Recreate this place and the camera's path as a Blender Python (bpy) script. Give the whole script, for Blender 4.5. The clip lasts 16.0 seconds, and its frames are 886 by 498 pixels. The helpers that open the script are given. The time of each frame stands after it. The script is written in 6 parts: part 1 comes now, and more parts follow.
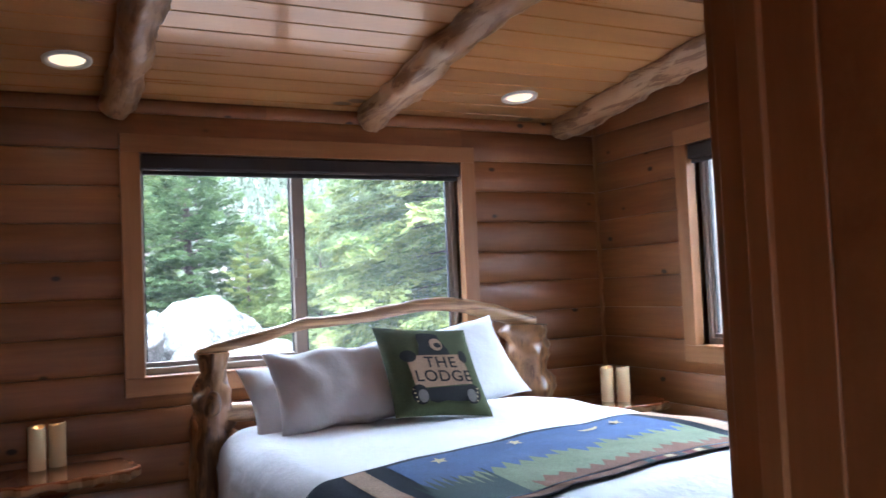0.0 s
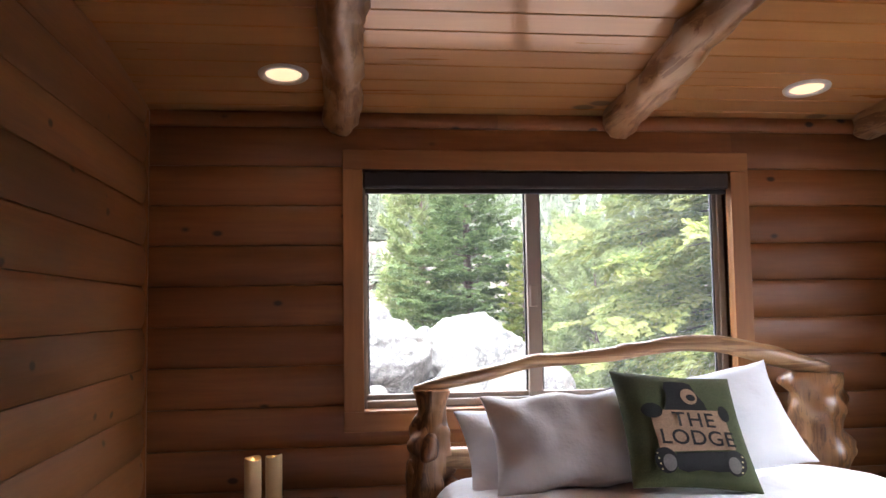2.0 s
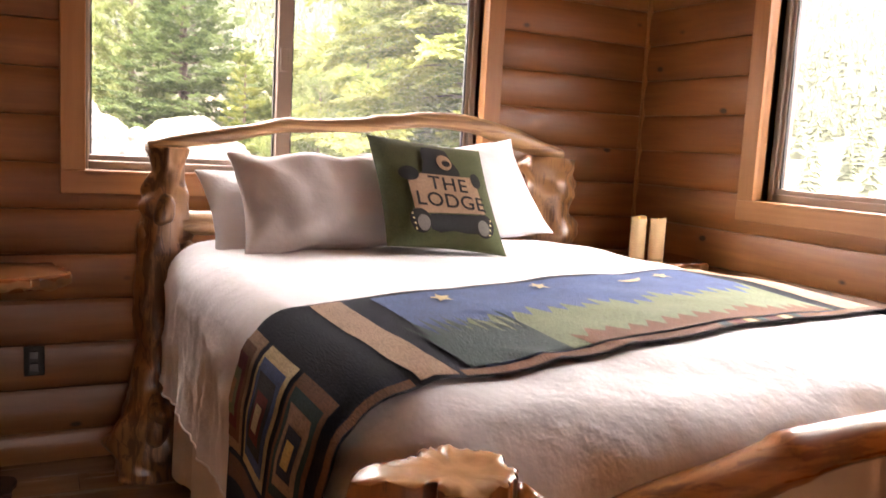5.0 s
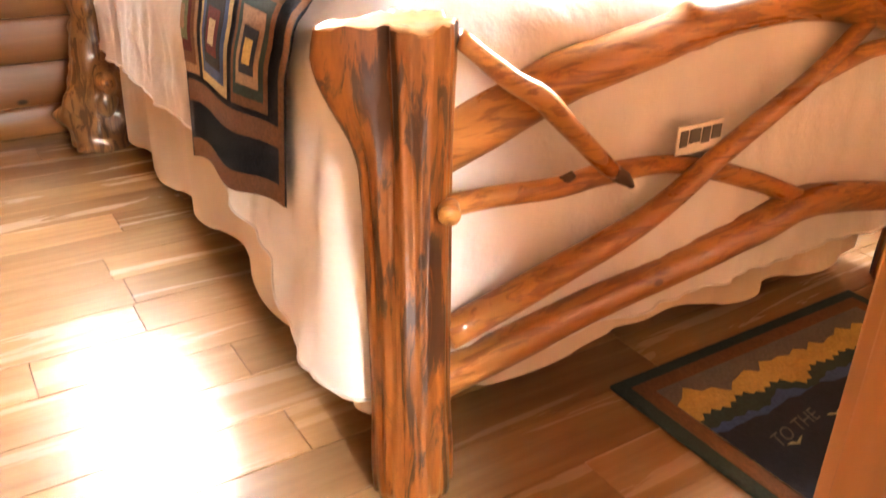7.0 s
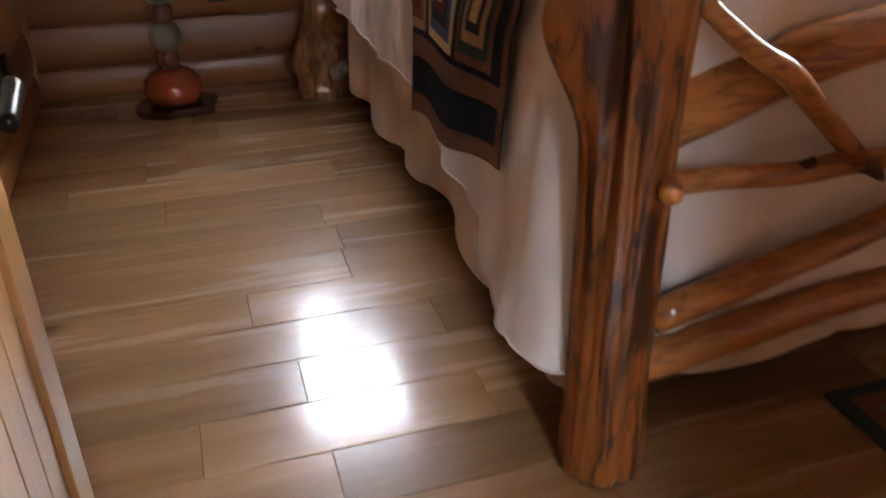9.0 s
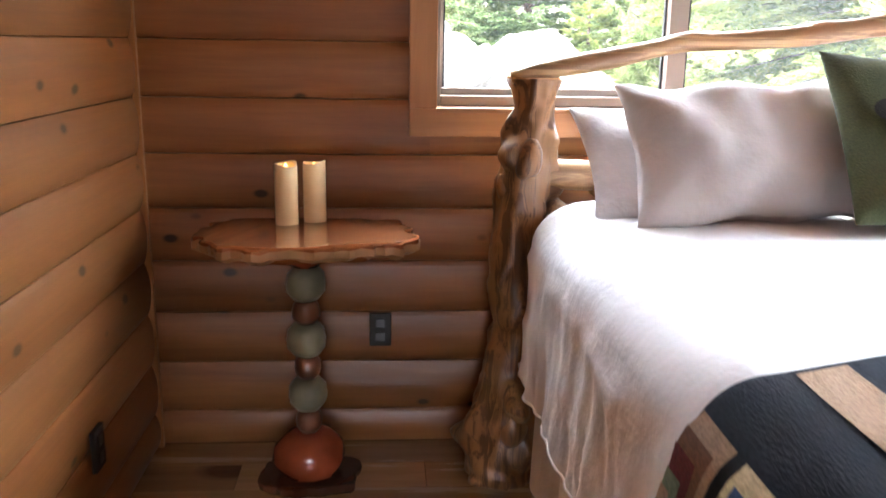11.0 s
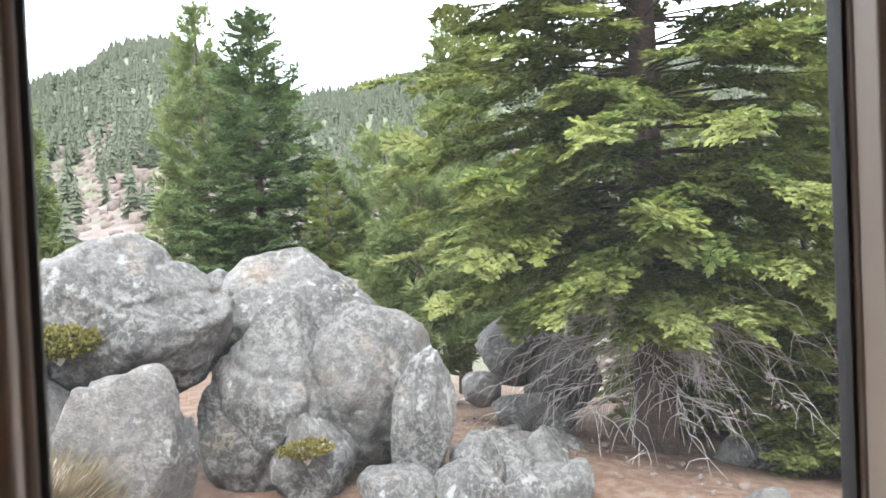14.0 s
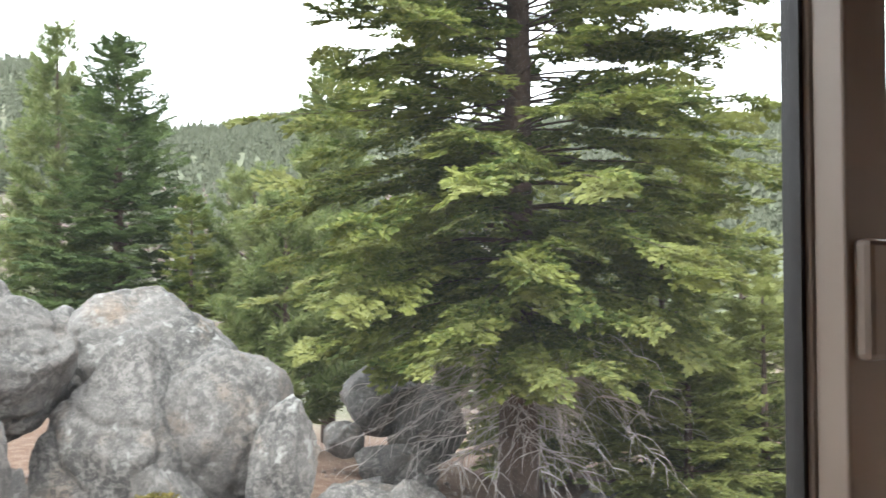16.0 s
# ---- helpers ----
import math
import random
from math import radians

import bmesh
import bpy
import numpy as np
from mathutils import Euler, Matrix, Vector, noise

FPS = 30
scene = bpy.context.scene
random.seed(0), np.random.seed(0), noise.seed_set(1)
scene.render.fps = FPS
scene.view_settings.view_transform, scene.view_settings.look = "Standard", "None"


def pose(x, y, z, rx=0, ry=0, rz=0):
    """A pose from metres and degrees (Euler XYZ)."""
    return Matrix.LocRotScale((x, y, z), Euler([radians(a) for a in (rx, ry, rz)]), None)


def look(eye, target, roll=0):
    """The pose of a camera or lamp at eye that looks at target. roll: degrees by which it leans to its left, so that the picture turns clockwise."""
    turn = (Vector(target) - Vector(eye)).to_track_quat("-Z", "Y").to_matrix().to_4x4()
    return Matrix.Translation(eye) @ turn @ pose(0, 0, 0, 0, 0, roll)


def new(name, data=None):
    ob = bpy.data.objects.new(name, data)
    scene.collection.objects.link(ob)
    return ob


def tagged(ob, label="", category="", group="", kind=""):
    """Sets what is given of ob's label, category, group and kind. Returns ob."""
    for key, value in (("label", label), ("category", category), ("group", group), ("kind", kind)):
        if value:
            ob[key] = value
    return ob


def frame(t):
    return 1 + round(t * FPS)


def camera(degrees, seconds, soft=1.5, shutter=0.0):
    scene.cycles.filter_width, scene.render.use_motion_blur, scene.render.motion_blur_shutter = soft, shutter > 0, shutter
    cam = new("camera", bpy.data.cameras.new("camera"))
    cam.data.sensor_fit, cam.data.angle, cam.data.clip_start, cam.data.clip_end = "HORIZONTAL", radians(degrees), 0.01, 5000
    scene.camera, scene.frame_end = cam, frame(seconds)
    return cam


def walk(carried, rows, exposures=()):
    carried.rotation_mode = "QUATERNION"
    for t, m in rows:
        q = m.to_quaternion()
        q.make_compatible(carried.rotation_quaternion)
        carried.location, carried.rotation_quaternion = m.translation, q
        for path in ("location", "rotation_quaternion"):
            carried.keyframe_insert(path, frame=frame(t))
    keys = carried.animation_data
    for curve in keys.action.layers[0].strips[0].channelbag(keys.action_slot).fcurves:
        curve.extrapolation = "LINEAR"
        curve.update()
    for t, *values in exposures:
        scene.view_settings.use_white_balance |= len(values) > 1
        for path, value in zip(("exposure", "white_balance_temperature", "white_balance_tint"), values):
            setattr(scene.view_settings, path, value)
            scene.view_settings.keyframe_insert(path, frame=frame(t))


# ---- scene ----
cam = camera(56.2, 16.0, 1.5, 0.3)

PATH = [
    (0, (-0.477, -4.159, 1.514), (0.416, -2.372, 1.608), -2.5),
    (0.5, (-0.381, -4.046, 1.543), (0.314, -2.173, 1.626), -2.6),
    (1, (-0.304, -3.89, 1.57), (0.225, -1.965, 1.679), -2.4),
    (1.5, (-0.183, -3.779, 1.597), (0.115, -1.807, 1.741), -2.0),
    (2, (-0.106, -3.697, 1.587), (0.143, -1.718, 1.736), -0.9),
    (2.5, (-0.126, -3.565, 1.58), (0.304, -1.619, 1.744), -1.2),
    (3, (-0.18, -3.455, 1.544), (0.374, -1.539, 1.698), -1.6),
    (3.5, (-0.144, -3.378, 1.471), (0.495, -1.483, 1.529), 0.2),
    (5.8, (-0.231, -3.538, 1.258), (0.778, -1.882, 0.767), 2.5),
    (6, (-0.236, -3.543, 1.24), (0.791, -1.924, 0.67), 2.2),
    (6.5, (-0.26, -3.599, 1.213), (0.756, -2.039, 0.481), 1.4),
    (7, (-0.316, -3.672, 1.158), (0.635, -2.161, 0.257), 1.0),
    (7.5, (-0.35, -3.7, 1.117), (0.547, -2.25, 0.072), 0.3),
    (8, (-0.34, -3.712, 1.08), (0.481, -2.287, -0.059), -0.6),
    (8.5, (-0.336, -3.705, 1.122), (0.374, -2.211, -0.003), 0.6),
    (9, (-0.325, -3.628, 1.152), (0.189, -1.964, 0.168), -0.3),
    (9.5, (-0.336, -3.495, 1.182), (0.044, -1.702, 0.380), 2.9),
    (10, (-0.312, -3.363, 1.280), (-0.080, -1.475, 0.663), 2.3),
    (11.2, (-0.11, -2.50, 1.36), (0.02, -0.56, 0.90), 0.8),
    (12.3, (0.09, -1.65, 1.451), (0.221, 0.331, 1.21), -0.4),
    (12.5, (0.041, -1.519, 1.487), (0.344, 0.446, 1.274), -2.6),
    (12.7, (0.007, -1.373, 1.523), (0.438, 0.572, 1.34), -2.1),
    (13, (-0.012, -1.194, 1.557), (0.534, 0.727, 1.444), -1.6),
    (13.5, (-0.02, -0.872, 1.637), (0.673, 1.003, 1.583), -3.2),
    (14, (0.075, -0.510, 1.665), (0.819, 1.346, 1.623), -2.5),
    (14.5, (0.125, -0.360, 1.649), (0.841, 1.507, 1.671), -1.0),
    (15, (0.135, -0.350, 1.671), (0.862, 1.513, 1.706), -1.5),
    (15.5, (0.135, -0.345, 1.651), (0.977, 1.469, 1.692), -0.9),
    (16, (0.130, -0.345, 1.670), (1.157, 1.370, 1.733), -0.0),
]
EXPOSURES = [(0, 1.75, 5000, 8), (0.5, 1.45, 5000, 8), (1.5, 1.55, 5700, 14), (2.5, 1.6, 6000, 17), (3.5, 1.7, 6200, 24), (5.8, 2.6, 8000, 22), (6.0, 2.8, 8100, 21), (6.5, 3.95, 8300, 18), (7, 4.5, 7500, 13), (8, 3.95, 7100, 11),
             (8.5, 3.7, 6700, 11), (9, 2.3, 6000, 10), (9.5, 2.3, 6000, 10), (10, 3.5, 6100, 11), (12.3, 1.1, 5500, 9), (12.7, 0.55, 5600, 10), (14, 0.25, 6000, 10), (14.5, 0.4, 6100, 10), (15.2, 0.1, 6200, 10), (16, 0.05, 6200, 9)]
walk(cam, [(t, look(eye, target, roll)) for t, eye, target, roll in PATH], EXPOSURES)
WINDOW_LIGHT = 30

# ---- world, sun, large lights ----
world = bpy.data.worlds.new("overcast_sky")
scene.world = world
world.use_nodes = True
wn = world.node_tree
wn.nodes.clear()
w_out = wn.nodes.new("ShaderNodeOutputWorld")
w_bg = wn.nodes.new("ShaderNodeBackground")
w_sky = wn.nodes.new("ShaderNodeTexSky")
w_sky.sky_type = "NISHITA"
w_sky.sun_disc = False
w_sky.sun_elevation = radians(52)
w_sky.sun_rotation = radians(205)
w_sky.altitude = 1900
w_mix = wn.nodes.new("ShaderNodeMix")
w_mix.data_type = "RGBA"
w_noise = wn.nodes.new("ShaderNodeTexNoise")
w_noise.inputs["Scale"].default_value = 2.2
w_noise.inputs["Detail"].default_value = 6
w_ramp = wn.nodes.new("ShaderNodeValToRGB")
w_ramp.color_ramp.elements[0].position, w_ramp.color_ramp.elements[0].color = 0.30, (0.80, 0.80, 0.80, 1)
w_ramp.color_ramp.elements[1].position, w_ramp.color_ramp.elements[1].color = 0.62, (0.97, 0.97, 0.97, 1)
wn.links.new(w_noise.outputs["Fac"], w_ramp.inputs["Fac"])
wn.links.new(w_ramp.outputs["Color"], w_mix.inputs["Factor"])
wn.links.new(w_sky.outputs["Color"], w_mix.inputs["A"])
w_mix.inputs["B"].default_value = (34.0, 34.3, 34.8, 1)
wn.links.new(w_mix.outputs["Result"], w_bg.inputs["Color"])
w_bg.inputs["Strength"].default_value = 0.14
wn.links.new(w_bg.outputs["Background"], w_out.inputs["Surface"])

sun_data = bpy.data.lights.new("sun", "SUN")
sun_data.energy, sun_data.angle, sun_data.color = 5.0, radians(14), (1.0, 0.95, 0.88)
sun = new("sun", sun_data)
sun.matrix_world = look((0, 0, 0), (0.35, 0.50, -0.80))


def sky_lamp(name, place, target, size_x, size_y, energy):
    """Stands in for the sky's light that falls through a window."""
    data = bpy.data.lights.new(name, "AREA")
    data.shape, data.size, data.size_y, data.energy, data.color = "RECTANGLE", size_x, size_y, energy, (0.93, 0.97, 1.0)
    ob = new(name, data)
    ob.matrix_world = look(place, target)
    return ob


sky_lamp("window_sky_north", (0.86, 1.15, 3.25), (0.95, -1.0, 0.8), 2.2, 1.2, WINDOW_LIGHT)
sky_lamp("window_sky_east", (4.45, -0.80, 3.0), (0.2, -2.9, 0.5), 2.8, 1.2, 3.4 * WINDOW_LIGHT)
# Added fill light, shining in through an invented opening in the unseen hall end.
sky_lamp("hall_fill", (0.2, -7.3, 2.6), (0.0, -3.8, 0.7), 0.9, 1.0, 0.55 * WINDOW_LIGHT)


def downlight_lamp(x, y, z):
    data = bpy.data.lights.new("downlight_lamp", "SPOT")
    data.energy, data.color, data.spot_size, data.spot_blend, data.shadow_soft_size = 0.5, (1.0, 0.66, 0.36), radians(140), 0.7, 0.05
    ob = new("downlight_lamp", data)
    ob.location = (x, y, z)


# ---- materials ----
def shader(name, rough=0.5, metal=0.0):
    m = bpy.data.materials.new(name)
    m.use_nodes = True
    nt = m.node_tree
    b = nt.nodes["Principled BSDF"]
    b.inputs["Roughness"].default_value = rough
    b.inputs["Metallic"].default_value = metal
    return m, nt, b


def place_vector(nt, scale=(1, 1, 1), spread=0.0, turn=(0, 0, 0), kind="world"):
    if kind == "world":
        src = nt.nodes.new("ShaderNodeNewGeometry").outputs["Position"]
    else:
        src = nt.nodes.new("ShaderNodeTexCoord").outputs["Object"]
    if spread:
        info = nt.nodes.new("ShaderNodeObjectInfo")
        mul = nt.nodes.new("ShaderNodeMath")
        mul.operation = "MULTIPLY"
        mul.inputs[1].default_value = spread
        nt.links.new(info.outputs["Random"], mul.inputs[0])
        add = nt.nodes.new("ShaderNodeVectorMath")
        nt.links.new(src, add.inputs[0])
        nt.links.new(mul.outputs[0], add.inputs[1])
        src = add.outputs[0]
    mp = nt.nodes.new("ShaderNodeMapping")
    mp.inputs["Scale"].default_value = scale
    mp.inputs["Rotation"].default_value = turn
    nt.links.new(src, mp.inputs["Vector"])
    return mp.outputs["Vector"]


def noise_tex(nt, vec, scale, detail=4, rough=0.55, distort=0.0):
    n = nt.nodes.new("ShaderNodeTexNoise")
    n.inputs["Scale"].default_value, n.inputs["Detail"].default_value = scale, detail
    n.inputs["Roughness"].default_value, n.inputs["Distortion"].default_value = rough, distort
    nt.links.new(vec, n.inputs["Vector"])
    return n.outputs["Fac"]


def ramp(nt, fac, stops):
    r = nt.nodes.new("ShaderNodeValToRGB")
    els = r.color_ramp.elements
    while len(els) < len(stops):
        els.new(0.5)
    for e, (p, c) in zip(els, stops):
        e.position = p
        e.color = (*c, 1) if len(c) == 3 else c
    nt.links.new(fac, r.inputs["Fac"])
    return r.outputs["Color"]


def grey(v):
    return (v, v, v)


def mix(nt, fac, a, b, mode="MIX"):
    m = nt.nodes.new("ShaderNodeMix")
    m.data_type, m.blend_type = "RGBA", mode
    for sock, v in ((m.inputs["Factor"], fac), (m.inputs["A"], a), (m.inputs["B"], b)):
        if isinstance(v, (int, float)):
            sock.default_value = v
        elif isinstance(v, tuple):
            sock.default_value = (*v, 1)
        else:
            nt.links.new(v, sock)
    return m.outputs["Result"]


def bump(nt, b, height, strength=0.3, distance=0.01):
    n = nt.nodes.new("ShaderNodeBump")
    n.inputs["Strength"].default_value, n.inputs["Distance"].default_value = strength, distance
    nt.links.new(height, n.inputs["Height"])
    nt.links.new(n.outputs["Normal"], b.inputs["Normal"])


def wood(name, dark, light, along="x", rough=0.4, knots=1.0, streak=None, streak_scale=13.0, stretch=0.07, coat=0.0, tone=0.35, knot_scale=4.2, grain=9.0):
    """Sawn or peeled wood with grain along one world axis, knots and a tone of its own for each piece."""
    m, nt, b = shader(name, rough)
    sq = {"x": (stretch, 1, 1), "y": (1, stretch, 1), "z": (1, 1, stretch)}[along]
    v = place_vector(nt, sq, spread=17.0)
    g1 = noise_tex(nt, v, grain, 5, 0.6, 0.8)
    g2 = noise_tex(nt, v, grain * 6, 3, 0.6)
    big = noise_tex(nt, place_vector(nt, tuple(0.25 + 0.75 * s for s in sq), spread=5.0), 2.2, 3)
    col = ramp(nt, g1, [(0.28, dark), (0.72, light)])
    col = mix(nt, 0.22, col, ramp(nt, g2, [(0.35, dark), (0.65, light)]))
    col = mix(nt, ramp(nt, big, [(0.35, grey(0.0)), (0.75, grey(0.5))]), col, tuple(0.55 * c for c in dark))
    if tone:
        info = nt.nodes.new("ShaderNodeObjectInfo")
        isl = nt.nodes.new("ShaderNodeNewGeometry")
        s = nt.nodes.new("ShaderNodeMath")
        s.operation = "ADD"
        nt.links.new(info.outputs["Random"], s.inputs[0])
        nt.links.new(isl.outputs["Random Per Island"], s.inputs[1])
        fr = nt.nodes.new("ShaderNodeMath")
        fr.operation = "FRACT"
        nt.links.new(s.outputs[0], fr.inputs[0])
        col = mix(nt, tone, col, ramp(nt, fr.outputs[0], [(0.0, grey(0.35)), (0.5, grey(0.8)), (1.0, grey(1.25))]), "MULTIPLY")
    if streak:
        sv = place_vector(nt, tuple(q * 1.4 for q in sq), spread=3.0)
        col = mix(nt, ramp(nt, noise_tex(nt, sv, streak_scale, 6, 0.65, 1.0), [(0.485, grey(0.0)), (0.565, grey(0.90))]), col, streak)
    if knots:
        vo = nt.nodes.new("ShaderNodeTexVoronoi")
        vo.inputs["Scale"].default_value = knot_scale
        ksq = {"x": (0.6, 1, 1), "y": (1, 0.6, 1), "z": (1, 1, 0.6)}[along]
        nt.links.new(place_vector(nt, ksq, spread=11.0), vo.inputs["Vector"])
        k = ramp(nt, vo.outputs["Distance"], [(0.072, grey(knots)), (0.092, grey(0.50 * knots)), (0.125, grey(0.0))])
        col = mix(nt, k, col, (0.035, 0.014, 0.006))
    nt.links.new(col, b.inputs["Base Color"])
    b.inputs["Coat Weight"].default_value = coat
    b.inputs["Coat Roughness"].default_value = 0.12
    nt.links.new(ramp(nt, g1, [(0.2, grey(rough * 0.8)), (0.8, grey(min(1, rough * 1.25)))]), b.inputs["Roughness"])
    bump(nt, b, g1, 0.25, 0.004)
    return m


def plain(name, colour, rough=0.5, metal=0.0, vary=0.12, scale=30.0, relief=0.1, distance=0.002):
    m, nt, b = shader(name, rough, metal)
    v = place_vector(nt)
    n1, n2 = noise_tex(nt, v, scale, 4), noise_tex(nt, v, scale * 0.12, 3)
    lo, hi = tuple(c * (1 - vary) for c in colour), tuple(min(1, c * (1 + vary)) for c in colour)
    col = mix(nt, 0.5, ramp(nt, n1, [(0.3, lo), (0.7, hi)]), ramp(nt, n2, [(0.3, lo), (0.7, hi)]))
    nt.links.new(col, b.inputs["Base Color"])
    if relief:
        bump(nt, b, n1, relief, distance)
    return m


def cloth(name, colour, weave=900.0, vary=0.07, rough=0.9, wrinkle=0.35):
    m, nt, b = shader(name, rough)
    v = place_vector(nt)
    n1, n2, n3 = noise_tex(nt, v, weave, 2), noise_tex(nt, v, 5.0, 4, 0.5, 0.6), noise_tex(nt, v, 22.0, 3)
    lo, hi = tuple(c * (1 - vary) for c in colour), tuple(min(1, c * (1 + vary)) for c in colour)
    nt.links.new(mix(nt, 0.5, ramp(nt, n1, [(0.3, lo), (0.7, hi)]), ramp(nt, n2, [(0.3, lo), (0.7, hi)])), b.inputs["Base Color"])
    b.inputs["Sheen Weight"].default_value = 0.25
    add = nt.nodes.new("ShaderNodeMath")
    nt.links.new(n2, add.inputs[0])
    nt.links.new(n3, add.inputs[1])
    bump(nt, b, add.outputs[0], wrinkle, 0.012)
    return m


def knit(name, colour, dark=0.55):
    """Coarse woven wool: fine rows of stitches."""
    m, nt, b = shader(name, 0.95)
    v = place_vector(nt)
    n1 = noise_tex(nt, place_vector(nt, (1, 0.35, 1)), 260, 2)
    n2 = noise_tex(nt, v, 14, 3)
    lo = tuple(c * dark for c in colour)
    nt.links.new(mix(nt, 0.35, ramp(nt, n1, [(0.35, lo), (0.65, colour)]), ramp(nt, n2, [(0.3, lo), (0.7, colour)])), b.inputs["Base Color"])
    bump(nt, b, n1, 0.6, 0.003)
    return m


def leaves(name, dark, mid, tip):
    m, nt, b = shader(name, 0.6)
    g = nt.nodes.new("ShaderNodeNewGeometry")
    big = noise_tex(nt, place_vector(nt), 1.1, 3)
    col = ramp(nt, g.outputs["Random Per Island"], [(0.0, dark), (0.6, mid), (1.0, tip)])
    col = mix(nt, ramp(nt, big, [(0.42, grey(0.0)), (0.64, grey(0.75))]), col, tip)
    nt.links.new(col, b.inputs["Base Color"])
    b.inputs["Specular IOR Level"].default_value = 0.25
    tr = nt.nodes.new("ShaderNodeBsdfTranslucent")
    nt.links.new(col, tr.inputs["Color"])
    mx = nt.nodes.new("ShaderNodeMixShader")
    mx.inputs["Fac"].default_value = 0.45
    nt.links.new(b.outputs[0], mx.inputs[1])
    nt.links.new(tr.outputs[0], mx.inputs[2])
    nt.links.new(mx.outputs[0], nt.nodes["Material Output"].inputs["Surface"])
    return m


def granite(name, tint=(1, 1, 1), lichen=1.0):
    m, nt, b = shader(name, 0.9)
    v = place_vector(nt, spread=3.0)
    fine, mid, large = noise_tex(nt, v, 55, 5, 0.7), noise_tex(nt, v, 9, 8, 0.72, 0.5), noise_tex(nt, v, 1.3, 4, 0.55, 0.4)
    c = lambda q: tuple(0.84 * q * t for t in tint)
    col = ramp(nt, large, [(0.33, c(0.12)), (0.5, c(0.20)), (0.68, c(0.30))])
    col = mix(nt, 0.5, col, ramp(nt, fine, [(0.32, c(0.06)), (0.68, c(0.38))]))
    warm = noise_tex(nt, v, 2.0, 5, 0.6)
    col = mix(nt, ramp(nt, warm, [(0.55, grey(0)), (0.72, grey(0.55))]), col, (0.30, 0.215, 0.145))
    zone = mix(nt, ramp(nt, noise_tex(nt, place_vector(nt, spread=6.0), 1.1, 3), [(0.38, grey(0.0)), (0.62, grey(1.0))]), (0.45, 0.45, 0.45), (1.0, 1.0, 1.0))
    speck = ramp(nt, noise_tex(nt, v, 13, 10, 0.82, 0.3), [(0.465, grey(0)), (0.515, grey(0.95 * lichen))])
    col = mix(nt, mix(nt, 1.0, speck, zone, "MULTIPLY"), col, (0.060, 0.060, 0.058))
    col = mix(nt, ramp(nt, mid, [(0.57, grey(0)), (0.64, grey(0.7 * lichen))]), col, (0.075, 0.073, 0.068))
    pale = noise_tex(nt, place_vector(nt, spread=9.0), 4.2, 6, 0.7)
    col = mix(nt, ramp(nt, pale, [(0.585, grey(0)), (0.63, grey(0.8))]), col, (0.33, 0.335, 0.315))
    nt.links.new(col, b.inputs["Base Color"])
    h = nt.nodes.new("ShaderNodeMath")
    nt.links.new(fine, h.inputs[0])
    nt.links.new(mid, h.inputs[1])
    bump(nt, b, h.outputs[0], 0.8, 0.04)
    return m


def glow(name, colour, strength):
    m, nt, b = shader(name, 0.4)
    b.inputs["Base Color"].default_value = (*colour, 1)
    b.inputs["Emission Color"].default_value = (*colour, 1)
    b.inputs["Emission Strength"].default_value = strength
    return m


M_SIDING_X = wood("pine_siding_x", (0.190, 0.066, 0.018), (0.365, 0.152, 0.045), "x", 0.40, tone=0.28, knot_scale=7.0)
M_SIDING_Y = wood("pine_siding_y", (0.190, 0.066, 0.018), (0.365, 0.152, 0.045), "y", 0.40, tone=0.28, knot_scale=7.0)
M_CEILING = wood("pine_ceiling", (0.52, 0.235, 0.070), (0.64, 0.33, 0.108), "x", 0.30, knots=0.8, tone=0.22, knot_scale=3.0, coat=0.8)
M_CASING_X = wood("casing_wood_x", (0.30, 0.125, 0.04), (0.46, 0.22, 0.08), "x", 0.38, knots=0.5, tone=0.15, knot_scale=2.0)
M_CASING_Y = wood("casing_wood_y", (0.30, 0.125, 0.04), (0.46, 0.22, 0.08), "y", 0.38, knots=0.5, tone=0.15, knot_scale=2.0)
M_CASING_Z = wood("casing_wood_z", (0.30, 0.125, 0.04), (0.46, 0.22, 0.08), "z", 0.38, knots=0.5, tone=0.15, knot_scale=2.0)
M_BEAM = wood("peeled_beam", (0.36, 0.18, 0.075), (0.56, 0.36, 0.19), "y", 0.36, streak=(0.20, 0.090, 0.035), tone=0.1)
M_POST = wood("varnished_log_upright", (0.13, 0.034, 0.006), (0.42, 0.138, 0.024), "z", 0.38, streak=(0.028, 0.009, 0.004), streak_scale=19.0, stretch=0.17, coat=0.15, tone=0.1, grain=19, knot_scale=10.0)
M_RAIL = wood("varnished_log_level", (0.34, 0.125, 0.028), (0.56, 0.25, 0.065), "x", 0.30, streak=(0.22, 0.080, 0.022), streak_scale=26.0, stretch=0.13, coat=0.45, tone=0.15, grain=12, knot_scale=12.0, knots=0.7)
M_HEAD = wood("pale_gnarled_log", (0.17, 0.072, 0.026), (0.42, 0.21, 0.080), "z", 0.36, streak=(0.090, 0.038, 0.014), streak_scale=22.0, coat=0.3, tone=0.1, grain=6)
M_HEADRAIL = wood("pale_peeled_branch", (0.32, 0.17, 0.07), (0.52, 0.32, 0.15), "x", 0.38, streak=(0.17, 0.08, 0.03), coat=0.25, tone=0.1, grain=5)
M_CUT = plain("cut_log_end", (0.46, 0.24, 0.105), 0.22, vary=0.35, scale=38)
M_BARK = plain("dark_branch_end", (0.05, 0.022, 0.010), 0.6, vary=0.4)
M_FLOOR = wood("hand_scraped_floor", (0.29, 0.155, 0.068), (0.50, 0.315, 0.16), "x", 0.25, knots=0.7, tone=0.5, knot_scale=1.7, grain=9, coat=0.6)
